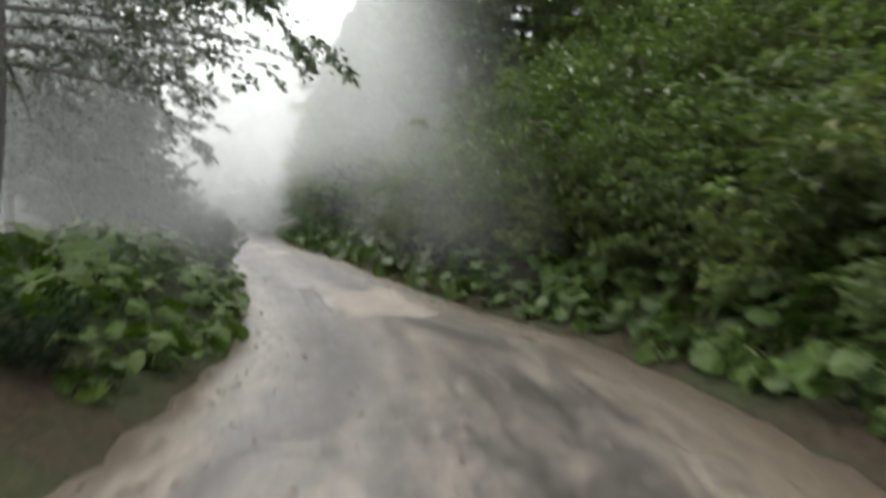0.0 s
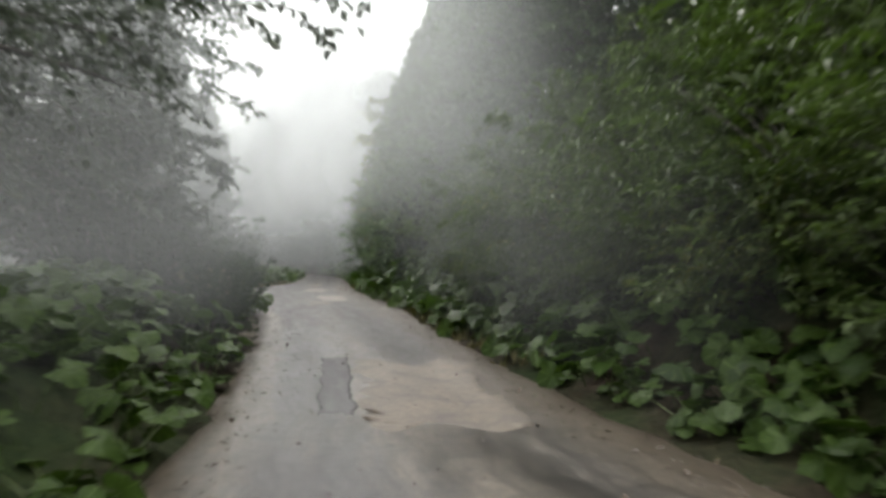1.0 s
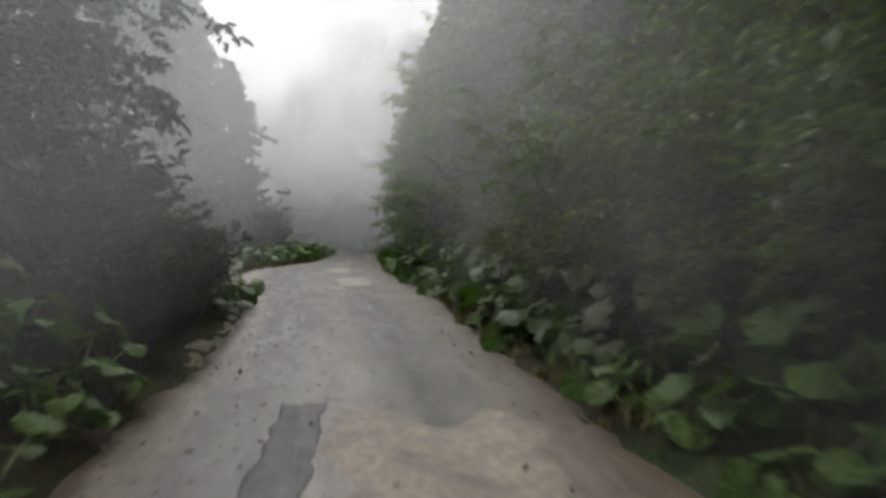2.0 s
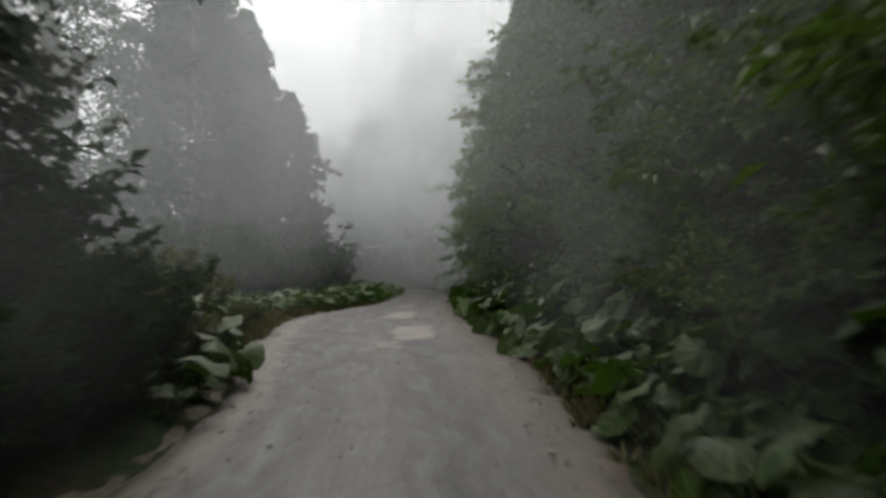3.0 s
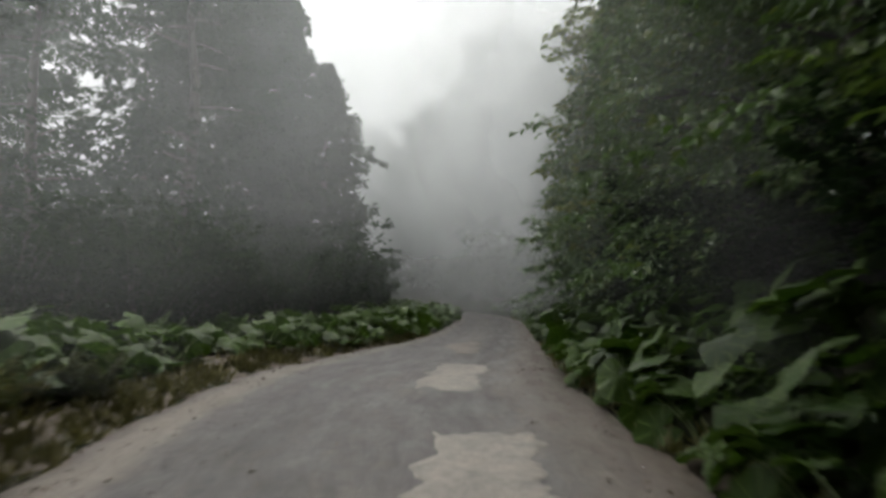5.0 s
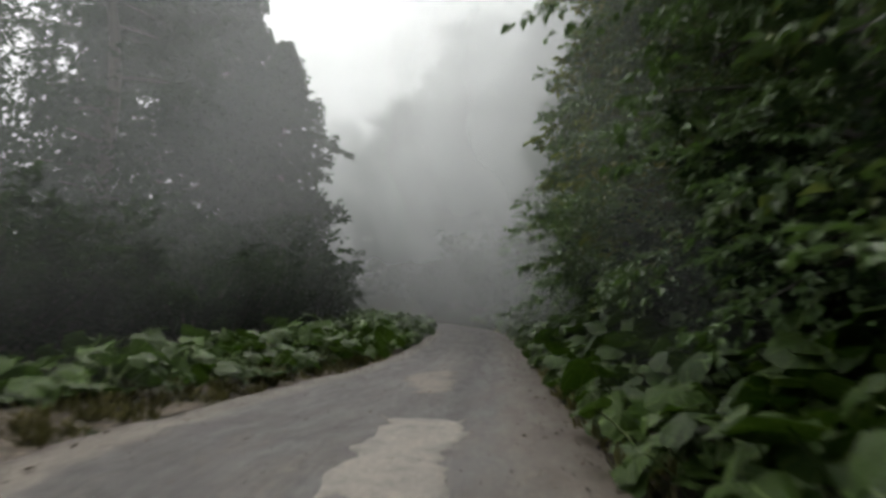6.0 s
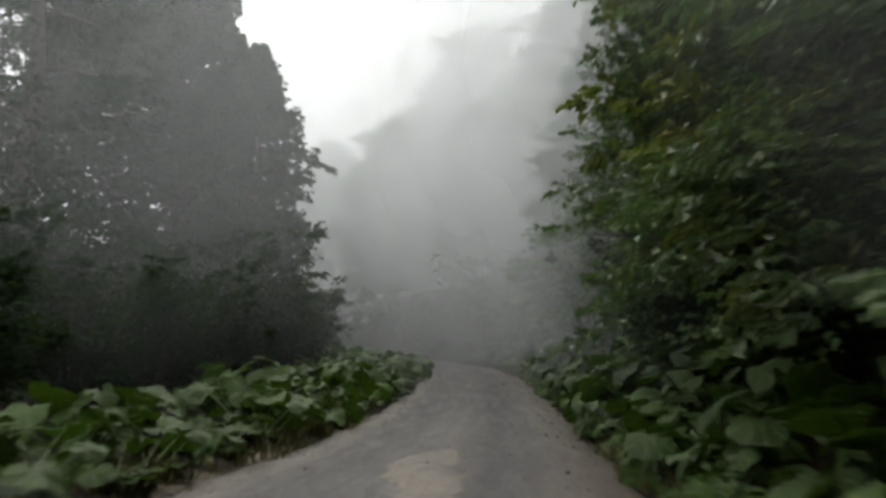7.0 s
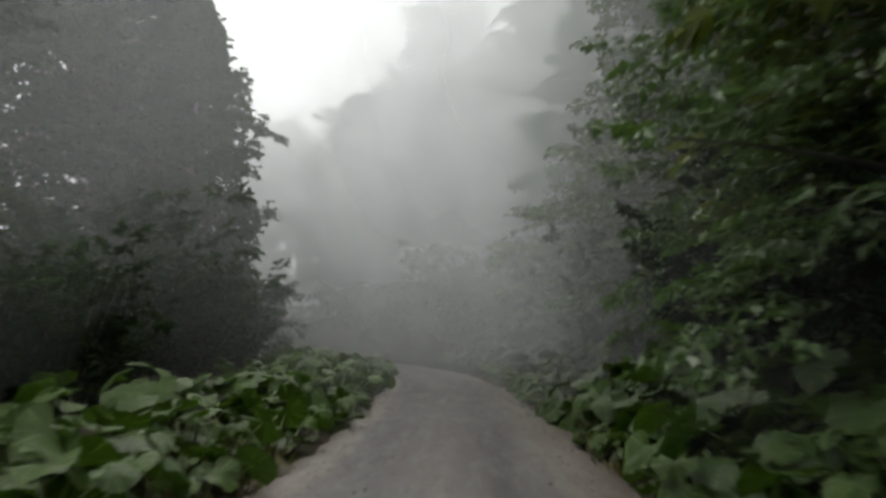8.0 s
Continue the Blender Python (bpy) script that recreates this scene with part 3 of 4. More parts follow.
def bush(name, height, radius, seed, mat, stems=16, twigs=8, per=9, leaf=0.15, slim=0.42, label="", category="bush", arch=0.45, loose=False):
    """Arching leafy stems that rise from one foot and bow outwards."""
    rg = np.random.default_rng(seed)
    root = tagged(new(name), label, category)
    bases, dirs, norms, wood = [], [], [], []
    for i in range(stems):
        a = i * 2.39996 + rg.normal(0, 0.3)
        h, r = height * rg.uniform(0.45, 1.0), radius * rg.uniform(0.35, 1.0)
        s = np.array([0.12 * math.cos(a), 0.12 * math.sin(a), -0.15])
        out = np.array([math.cos(a) * r, math.sin(a) * r, h * (1 + arch)])
        length = np.linalg.norm(out)
        b, d, n = spray(rg, s, out, length, twigs, per, leaf, arch * h / length, 0.36)
        bases.append(b), dirs.append(d), norms.append(n)
        g = np.linspace(0, 0.95, 6)
        pts = s + out * g[:, None] + np.array([0, 0, -1.0]) * (arch * h * g ** 2)[:, None]
        wood.append(tube(pts, 0.016 * (1.1 - g), 3))
    b, d, n = np.concatenate(bases), np.concatenate(dirs), np.concatenate(norms)
    L = leaf * rg.uniform(0.6, 1.3, len(b))
    v, fc = small_leaf_arrays(b, d, n, L * 1.1, L * slim * 1.25 * rg.uniform(0.8, 1.2, len(b)), 0.22)
    for w in wood if loose else [join(wood)]:
        part("stem", mesh_of("stem", *w, M_STALK if loose else M_BARK), root)
    part("crown", mesh_of("crown", v, fc, mat), root)
    return root


def put(proto, x, y, turn=0.0, size=1.0, sink=0.05, tip=(0, 0), first=[]):
    """Stands a copy of a prototype on the ground; the prototype itself takes the first place."""
    m = Matrix.Translation((x, y, float(land(x, y)) - sink)) @ Matrix.Rotation(radians(tip[0]), 4, "X") @ Matrix.Rotation(radians(tip[1]), 4, "Y") @ Matrix.Rotation(turn, 4, "Z")
    if proto.name not in first:
        first.append(proto.name)
        ob = proto
        ob.matrix_basis = m
    else:
        ob = copy_thing(proto, m)
    ob.scale = (size, size, size)
    return ob


# ---------------------------------------------------------------- large trees
rg = np.random.default_rng(11)

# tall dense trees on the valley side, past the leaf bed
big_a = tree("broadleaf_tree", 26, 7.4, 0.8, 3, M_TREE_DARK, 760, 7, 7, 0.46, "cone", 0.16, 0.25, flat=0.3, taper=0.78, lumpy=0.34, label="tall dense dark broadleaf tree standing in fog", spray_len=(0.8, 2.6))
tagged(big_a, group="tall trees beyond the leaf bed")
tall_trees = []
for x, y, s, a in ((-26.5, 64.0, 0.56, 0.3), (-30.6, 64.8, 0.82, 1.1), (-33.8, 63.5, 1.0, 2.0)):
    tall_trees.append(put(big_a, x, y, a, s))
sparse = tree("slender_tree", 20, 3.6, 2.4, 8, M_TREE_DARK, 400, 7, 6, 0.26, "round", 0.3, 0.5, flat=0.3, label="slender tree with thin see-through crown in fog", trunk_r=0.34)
tagged(sparse, group="slender trees at the valley side")
for x, y, s, a in ((-25.6, 50.5, 1.0, 0.0), (-31, 47.5, 0.95, 2.2), (-37, 50, 0.9, 4.0), (-39, 63, 1.0, 5.0), (-45, 60, 0.95, 1.1), (-42, 54, 0.85, 2.9)):
    put(sparse, x, y, a, s)

# trees that line the road under the slope
wall = tree("roadside_tree", 15, 4.6, 1.1, 21, M_TREE, 420, 8, 8, 0.18, "cone", 0.24, taper=0.95, label="dense wet green tree with boughs hanging to the road edge")
wall_b = tree("roadside_tree", 13, 3.6, 0.5, 22, M_TREE, 350, 9, 8, 0.165, "round", 0.38, flat=0.92, spray_len=(1.0, 2.8), lumpy=0.34, label="leafy dark green tree leaning over the verge")
for w in (wall, wall_b):
    tagged(w, group="trees along the slope side of the road")
spots = [(24.3, 4.8, 0.9), (27.8, 4.2, 0.86), (31, 3.5, 0.8), (34.3, 3.1, 0.75), (37.6, 2.8, 0.71), (41, 2.5, 0.67), (44.6, 2.4, 0.67), (50, 3.5, 0.74), (55, 3.7, 0.8), (60, 3.7, 0.85), (48, 6.6, 0.8)]
for i, (y, off, size) in enumerate(spots):
    put(wall, float(edge(EDGE_R, y)) + off, y, i * 1.7, size)
spots = [(33, 6.6, 1.0), (38.5, 6.2, 0.95), (43, 7.5, 1.0), (23.5, 6.0, 0.95), (19.5, 7.4, 1.0), (14.5, 8.8, 1.05), (9.5, 10.5, 1.0), (28, 8.5, 1.1), (59, 6, 0.9)]
for i, (y, off, size) in enumerate(spots):
    put(wall_b, float(edge(EDGE_R, y)) + off, y, i * 2.3, size)
maple = tree("field_maple", 9.5, 2.9, 1.2, 25, M_MAPLE, 240, 8, 6, 0.24, "round", 0.3, lumpy=0.3, label="small yellow-green tree with turning leaves at the roadside")
put(maple, float(edge(EDGE_R, 46.3)) + 3.8, 46.3, 0.4)
put(maple, float(edge(EDGE_R, 43.2)) + 3.3, 43.2, 2.4, 0.85)
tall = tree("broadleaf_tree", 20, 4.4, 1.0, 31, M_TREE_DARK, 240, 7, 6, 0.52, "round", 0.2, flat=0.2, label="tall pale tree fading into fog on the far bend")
tagged(tall, group="tall trees at the far bend")
for x, y, s, a in ((-12.3, 69.5, 0.78, 0.1), (-21.5, 86, 1.0, 1.0), (-30, 92, 0.8, 2.0), (-7, 66, 0.8, 3.0), (-14, 80, 0.85, 4.0), (-3.5, 56, 0.85, 5.0),
                   (-18.3, 73.5, 0.62, 1.6), (-22.5, 77, 0.66, 2.7), (-26, 81, 0.7, 0.5), (-32.5, 84, 0.72, 3.6), (-9, 74, 0.85, 4.6), (-39, 88, 0.8, 5.6)):
    put(tall, x, y, a, s)

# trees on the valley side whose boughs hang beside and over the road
near = tree("overhanging_tree", 12, 4.2, 3.3, 41, M_NEAR, 700, 8, 7, 0.17, "round", 0.34, 0.4, flat=0.5, trunk_r=0.12, label="tree with drooping boughs beside the road, leaves coloured as shaded")
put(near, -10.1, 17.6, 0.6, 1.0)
near_b = tree("overhanging_tree", 8.5, 3.9, 3.0, 43, M_NEAR, 430, 8, 7, 0.12, "round", 0.34, 0.3, flat=0.5, label="tree reaching over the road from the valley side, leaves coloured as shaded")
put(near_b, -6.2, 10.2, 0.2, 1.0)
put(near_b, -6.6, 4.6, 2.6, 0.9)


def reaching_bough(parent, a, b, seed, leaf=0.11):
    """A long thin bough from a to b in the world, leafy towards its end."""
    rg = np.random.default_rng(seed)
    inv = parent.matrix_basis.inverted()
    a, b = np.array(inv @ Vector(a)), np.array(inv @ Vector(b))
    g = np.linspace(0, 1, 8)
    pts = a + (b - a) * g[:, None] + np.array([0, 0, 0.5]) * np.sin(g * np.pi)[:, None]
    bough = part("bough", mesh_of("bough", *tube(pts, 0.035 * (1.1 - g), 5), M_BARK, True), parent)
    bs, ds, ns = [], [], []
    for f in np.linspace(0.45, 0.98, 9):
        p = np.array([np.interp(f, g, pts[:, k]) for k in range(3)])
        o = unit(b - a + rg.normal(0, 1.6, 3) + np.array([0, 0, -0.8]))
        x = spray(rg, p, o, rg.uniform(0.3, 0.6), 6, 5, leaf, 0.3)
        bs.append(x[0]), ds.append(x[1]), ns.append(x[2])
    bs, ds, ns = np.concatenate(bs), np.concatenate(ds), np.concatenate(ns)
    L = leaf * rg.uniform(0.7, 1.3, len(bs))
    v, fc = leaf_arrays(bs, ds, ns, L, L * 0.6, 0.2)
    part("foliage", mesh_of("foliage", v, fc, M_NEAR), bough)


reaching_bough(tall_trees[0], (-26.2, 64.0, 9.6), (-22.7, 63.6, 8.7), 12, 0.4)
reaching_bough(near_b, (-5.6, 9.3, 4.8), (-1.25, 6.5, 3.0), 5)
reaching_bough(near_b, (-5.4, 9.0, 5.2), (-2.2, 6.9, 3.7), 6)
reaching_bough(near, (-8.6, 17.4, 4.6), (-5.6, 17.4, 3.0), 7, 0.15)
reaching_bough(near, (-8.9, 16.4, 4.2), (-6.2, 15.2, 2.4), 8, 0.15)
reaching_bough(near, (-9.2, 15.9, 4.4), (-7.4, 14.2, 2.5), 9, 0.15)

# ---------------------------------------------------------------- shrubs on the slope and under the trees
shrubs = [bush("slope_shrub", 2.2, 1.7, 51 + i, M_SHRUB, 24, 9, 10, 0.14, 0.33, "arching wet green shrub on the steep slope", "shrub") for i in range(3)]
for s in shrubs:
    tagged(s, group="shrubs on the slope")
k = 0
for y in np.arange(1.5, 30, 1.45):
    for row, off in enumerate((2.4, 4.1, 6.0, 8.2)):
        yy = y + rg.uniform(-0.6, 0.6) + 0.7 * (row % 2)
        if row > 1 and yy < 4:
            continue
        put(shrubs[k % 3], float(edge(EDGE_R, yy)) + off + rg.uniform(-0.35, 0.35), yy, rg.uniform(0, 6.28), rg.uniform(0.8, 1.25), 0.1, (0, -24))
        k += 1
for y in np.arange(2.5, 27, 1.15):
    for off in (1.9, 3.1, 4.9):
        yy = y + rg.uniform(-0.4, 0.4)
        put(shrubs[k % 3], float(edge(EDGE_R, yy)) + off + rg.uniform(-0.3, 0.3), yy, rg.uniform(0, 6.28), rg.uniform(0.5, 0.72), 0.2, (0, -34))
        k += 1
under = [bush("undergrowth_bush", 3.2, 1.9, 71 + i, M_TREE_DARK, 22, 9, 8, 0.19, 0.5, "dark leafy undergrowth bush, some standing in for shaded plants", "bush") for i in range(2)]
for s in under:
    tagged(s, group="undergrowth below the trees")
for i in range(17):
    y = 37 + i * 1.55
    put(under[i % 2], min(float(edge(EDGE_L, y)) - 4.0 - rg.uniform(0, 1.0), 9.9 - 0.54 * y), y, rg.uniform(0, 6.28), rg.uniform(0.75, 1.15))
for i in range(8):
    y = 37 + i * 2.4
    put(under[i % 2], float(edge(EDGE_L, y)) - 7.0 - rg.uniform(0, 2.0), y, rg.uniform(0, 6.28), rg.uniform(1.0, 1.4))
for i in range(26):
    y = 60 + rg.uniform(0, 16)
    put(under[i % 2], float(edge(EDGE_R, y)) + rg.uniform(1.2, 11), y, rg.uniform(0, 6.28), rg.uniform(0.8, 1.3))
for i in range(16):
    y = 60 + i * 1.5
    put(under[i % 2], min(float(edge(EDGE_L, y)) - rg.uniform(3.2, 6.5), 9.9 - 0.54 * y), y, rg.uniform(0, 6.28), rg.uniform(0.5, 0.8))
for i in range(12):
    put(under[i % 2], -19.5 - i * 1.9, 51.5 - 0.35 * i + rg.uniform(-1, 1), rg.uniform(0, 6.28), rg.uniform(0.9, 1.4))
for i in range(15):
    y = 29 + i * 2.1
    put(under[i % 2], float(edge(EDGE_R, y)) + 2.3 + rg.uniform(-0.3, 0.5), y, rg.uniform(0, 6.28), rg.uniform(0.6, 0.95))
# three large bushes; the small dark ones stand in for shade by the road
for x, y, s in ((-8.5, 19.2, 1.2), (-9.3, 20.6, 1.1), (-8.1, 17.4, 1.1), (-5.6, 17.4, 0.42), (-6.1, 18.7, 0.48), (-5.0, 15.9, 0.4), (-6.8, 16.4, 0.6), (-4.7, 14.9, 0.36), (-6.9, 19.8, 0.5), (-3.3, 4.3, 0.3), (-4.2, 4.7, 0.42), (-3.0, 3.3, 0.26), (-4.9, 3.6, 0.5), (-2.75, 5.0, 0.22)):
    put(under[1], x, y, x * 5, s)
weed = bush("weed_clump", 1.35, 0.9, 91, M_WEED, 16, 10, 9, 0.13, 0.4, "tall yellowing weeds at the verge", "weeds", loose=True)
tagged(weed, group="weeds at the verge")
for i in range(12):
    y = 21.5 + i * 0.85
    put(weed, float(edge(EDGE_L, y)) - rg.uniform(0.5, 1.3), y, rg.uniform(0, 6.28), rg.uniform(0.35, 0.6))
for x, y, s in ((-11.6, 27.3, 1.4), (-10.9, 25.4, 1.3), (-12.3, 28.6, 1.15), (-9.8, 24.0, 0.95), (-11.9, 25.0, 1.35), (-13.0, 26.6, 1.4),
                (-10.2, 26.4, 0.9), (-8.9, 22.4, 0.8), (-6.9, 19.8, 0.8), (-5.6, 17.2, 0.7), (-9.6, 21.4, 0.9), (-11.2, 22.6, 1.1)):
    put(weed, x, y, x * 3, s)
# the last eight are dark stand-ins for verge plants shaded by the tree
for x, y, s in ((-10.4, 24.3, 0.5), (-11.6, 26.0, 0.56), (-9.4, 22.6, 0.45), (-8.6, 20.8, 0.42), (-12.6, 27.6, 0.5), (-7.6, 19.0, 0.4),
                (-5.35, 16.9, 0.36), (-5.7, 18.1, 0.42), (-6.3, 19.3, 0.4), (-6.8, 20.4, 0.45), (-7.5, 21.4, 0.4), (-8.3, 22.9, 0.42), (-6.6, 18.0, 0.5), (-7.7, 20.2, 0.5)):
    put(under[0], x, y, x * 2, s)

# ---------------------------------------------------------------- butterbur


def butterbur_leaf_mesh(seed, stalk_h, size, n=25, rings=(0.4, 0.75, 1.0)):
    """One broad heart-shaped, wavy leaf with a toothed rim, on its own stalk; the origin is the stalk's foot."""
    rg = np.random.default_rng(seed)
    ang = np.linspace(-np.pi * 0.94, np.pi * 0.94, n)
    tooth = np.where(np.arange(n) % 2, 1, -1)
    lobes = 0.10 * np.cos(ang * 3 + rg.uniform(-0.5, 0.5)) + 0.06 * np.sin(ang * 2 + rg.uniform(0, 6))
    rim = size * 0.5 * (1 + 0.12 * np.cos(ang) + lobes + 0.035 * tooth + 0.03 * rg.normal(size=n))
    rim[[0, -1]] *= 0.72
    p1, p2, p3 = rg.uniform(0, 6.28, 3)
    cup = rg.uniform(-0.10, 0.16)
    v = [(0.0, 0.0, 0.0)]
    for f in rings:
        z = size * (cup * f * f + 0.085 * f * np.sin(ang * 2 + p1) * f + 0.05 * f * np.sin(ang * 3 + p2) + 0.03 * f * np.sin(ang * 7 + p3) + 0.012 * f * tooth)
        z = z - size * 0.14 * f * f * np.maximum(np.cos(ang), 0) ** 2 - size * 0.10 * f * np.abs(np.sin(ang)) * rg.uniform(0.2, 1.0)
        for j in range(n):
            v.append((rim[j] * f * math.cos(ang[j]), rim[j] * f * math.sin(ang[j]), z[j]))
    faces = []
    for j in range(n - 1):
        faces.append((0, 1 + j, 2 + j))
        for q in range(len(rings) - 1):
            ring = 1 + q * n
            faces.append((ring + j, ring + n + j, ring + n + j + 1, ring + j + 1))
    v = np.array(v)
    uv = np.concatenate([[(0.5, 0.0)]] + [np.stack([ang / np.pi, np.full(n, f)], -1) for f in rings])
    tilt = rg.uniform(-0.15, 0.7)
    twist = rg.normal(0, 0.35)
    v = np.stack([v[:, 0], v[:, 1] * math.cos(twist) - v[:, 2] * math.sin(twist), v[:, 1] * math.sin(twist) + v[:, 2] * math.cos(twist)], -1)
    c, s = math.cos(tilt), math.sin(tilt)
    v = np.stack([v[:, 0] * c + v[:, 2] * s, v[:, 1], -v[:, 0] * s + v[:, 2] * c], -1)
    lean = stalk_h * rg.uniform(0.45, 0.8)
    v += np.array([lean, 0, stalk_h])
    g = np.linspace(0, 1, 5)
    sv, sf = tube(np.stack([lean * g ** 1.6, 0 * g, stalk_h * g ** 0.9 - 0.01], -1), 0.013 - 0.006 * g, 4)
    av, af = join([(v, faces), (sv, sf)])
    uv = np.concatenate([uv, np.full((len(sv), 2), 0.3)])
    me = mesh_of("leaf", av, af, [M_BUTTER, M_STALK], True, uv)
    mi = np.zeros(len(me.polygons), np.int32)
    mi[len(faces):] = 1
    me.polygons.foreach_set("material_index", mi)
    return me


LEAF_MESHES = [butterbur_leaf_mesh(100 + i, 0.10 + 0.05 * (i % 10), 0.26 + 0.032 * (i % 7)) for i in range(14)]


BED_MESHES = [butterbur_leaf_mesh(160 + i, 0.26 + 0.05 * i, 0.30 + 0.025 * i, 11, (0.6, 1.0)) for i in range(8)]


def butterbur(seed, count):
    rg = np.random.default_rng(seed)
    root = tagged(new("butterbur_plant"), "butterbur clump with broad wet heart-shaped leaves at the road edge", "plant", "butterbur along the road")
    for i in range(count):
        a = i * 2.39996 + rg.uniform(-0.4, 0.4)
        sc = rg.uniform(0.8, 1.2)
        o = rg.uniform(0.03, 0.3)
        m = Matrix.Translation((o * math.cos(a), o * math.sin(a), 0)) @ Matrix.Rotation(a, 4, "Z") @ Matrix.Scale(sc, 4)
        part("leaf", LEAF_MESHES[int(rg.integers(len(LEAF_MESHES)))], root, m=m)
    return root


def vigour(y):
    return 0.66 + 0.24 * float(smooth(10, 18, y)) + 0.22 * float(smooth(19, 26, y) * (1 - smooth(34, 40, y))) + 0.1 * float(smooth(34, 40, y))


plants = [butterbur(200 + i, 12) for i in range(6)]
k = 0
for y in np.arange(1.5, 60, 0.82):
    for row, off in enumerate((0.45, 1.25)):
        yy = y + rg.uniform(-0.25, 0.25) + 0.4 * row
        size = vigour(yy) * rg.uniform(0.85, 1.15) * (0.85 + 0.2 * row)
        put(plants[k % 6], float(edge(EDGE_R, yy)) + off + rg.uniform(-0.12, 0.2), yy, rg.uniform(0, 6.28), size, 0.03, (0, -12 - 14 * row))
        k += 1
for y in np.arange(1.0, 11, 0.75):
    for off in (0.85, 1.75):
        yy = y + rg.uniform(-0.25, 0.25)
        put(plants[k % 6], float(edge(EDGE_R, yy)) + off + rg.uniform(-0.15, 0.15), yy, rg.uniform(0, 6.28), rg.uniform(0.6, 0.85), 0.03, (0, -20))
        k += 1
for y in np.arange(5.4, 62, 0.95):
    out = 0.75 * float(smooth(21, 25, y) * (1 - smooth(34, 40, y)))
    for row, off in enumerate((0.35 + out, 1.15 + out)):
        # left free for the dark bushes that imitate shaded plants
        if 14.3 < y < 19.6:
            continue
        yy = y + rg.uniform(-0.25, 0.25) + 0.4 * row
        size = vigour(yy) * rg.uniform(0.85, 1.15) * (0.9 + 0.2 * row)
        put(plants[k % 6], float(edge(EDGE_L, yy)) - off + rg.uniform(-0.2, 0.12), yy, rg.uniform(0, 6.28), size, 0.03)
        k += 1


def leaf_bed(name, places, seed, label, downhill=None):
    """The farther leaves of the same bed, too many to count: one mesh."""
    rg = np.random.default_rng(seed)
    pieces_v, pieces_f, pieces_uv, o = [], [], [], 0
    protos = []
    for me in BED_MESHES:
        co = np.empty(len(me.vertices) * 3)
        me.vertices.foreach_get("co", co)
        uv = np.zeros((len(me.vertices), 2))
        for lp, d in zip(me.loops, me.uv_layers[0].data):
            uv[lp.vertex_index] = d.uv
        protos.append((co.reshape(-1, 3), [tuple(p.vertices) for p in me.polygons], uv))
    for x, y in places:
        v, f, uv = protos[int(rg.integers(len(protos)))]
        a, s = rg.uniform(0, 6.28) if downhill is None else downhill + rg.normal(0, 0.9), rg.uniform(0.75, 1.25) * vigour(y)
        pieces_uv.append(uv)
        c, si = math.cos(a), math.sin(a)
        w = np.stack([v[:, 0] * c - v[:, 1] * si, v[:, 0] * si + v[:, 1] * c, v[:, 2]], -1) * s + np.array([x, y, float(land(x, y)) - 0.03])
        pieces_v.append(w)
        pieces_f += [tuple(i + o for i in face) for face in f]
        o += len(w)
    return tagged(new(name, mesh_of(name, np.concatenate(pieces_v), pieces_f, M_BUTTER_FAR, True, np.concatenate(pieces_uv))), label, "leaf bed", kind="stuff")


pl = []
for y in np.concatenate([np.arange(5, 18, 0.19), np.arange(18, 72, 0.28)]):
    for off in np.arange(0.3 if y < 24 else 1.9, 5.2, 0.36 if y < 18 else 0.42):
        if rg.uniform() < 0.85 and not (14.3 < y < 19.6 and off < 2.2) and off < 5.2 - 2.3 * float(smooth(33, 37, y)):
            pl.append((float(edge(EDGE_L, y)) - off + rg.uniform(-0.2, 0.2), y + rg.uniform(-0.2, 0.2)))
leaf_bed("butterbur_bed", pl, 301, "bed of broad butterbur leaves on the valley side verge")
pl = []
for y in np.concatenate([np.arange(0, 14, 0.2), np.arange(14, 66, 0.27)]):
    for off in np.arange(0.6, 3.6, 0.36):
        if rg.uniform() < 0.9:
            pl.append((float(edge(EDGE_R, y)) + off + rg.uniform(-0.2, 0.2), y + rg.uniform(-0.2, 0.2)))
leaf_bed("butterbur_bed", pl, 302, "bed of broad butterbur leaves at the foot of the slope", math.pi)

# ---------------------------------------------------------------- patches, pebbles and grass on the road and its verges
road_patch("patch", -6.6, 29.7, 0.95, 3.6, 0.33, M_PALE, "pale dried mud sheet on the asphalt", 401, 0.09)
road_patch("patch", -8.9, 35.9, 0.8, 3.6, 0.25, M_PALE, "pale dried mud sheet on the asphalt", 402, 0.06)
road_patch("patch", -1.2, 12.4, 1.35, 4.3, 0.22, M_TAN, "tan sandy mud sheet with a ragged edge", 403, 0.09)
road_patch("patch", -2.22, 12.7, 0.38, 3.8, 0.24, M_DARKPATCH, "dark bare asphalt strip", 421, 0.035)
road_patch("patch", -6.2, 26.6, 0.5, 1.5, 0.27, M_TAN, "tan sandy mud sheet with a ragged edge", 411, 0.07)
road_patch("patch", -10.4, 41.2, 0.7, 3.0, 0.3, M_TAN, "tan sandy mud sheet with a ragged edge", 405, 0.09)


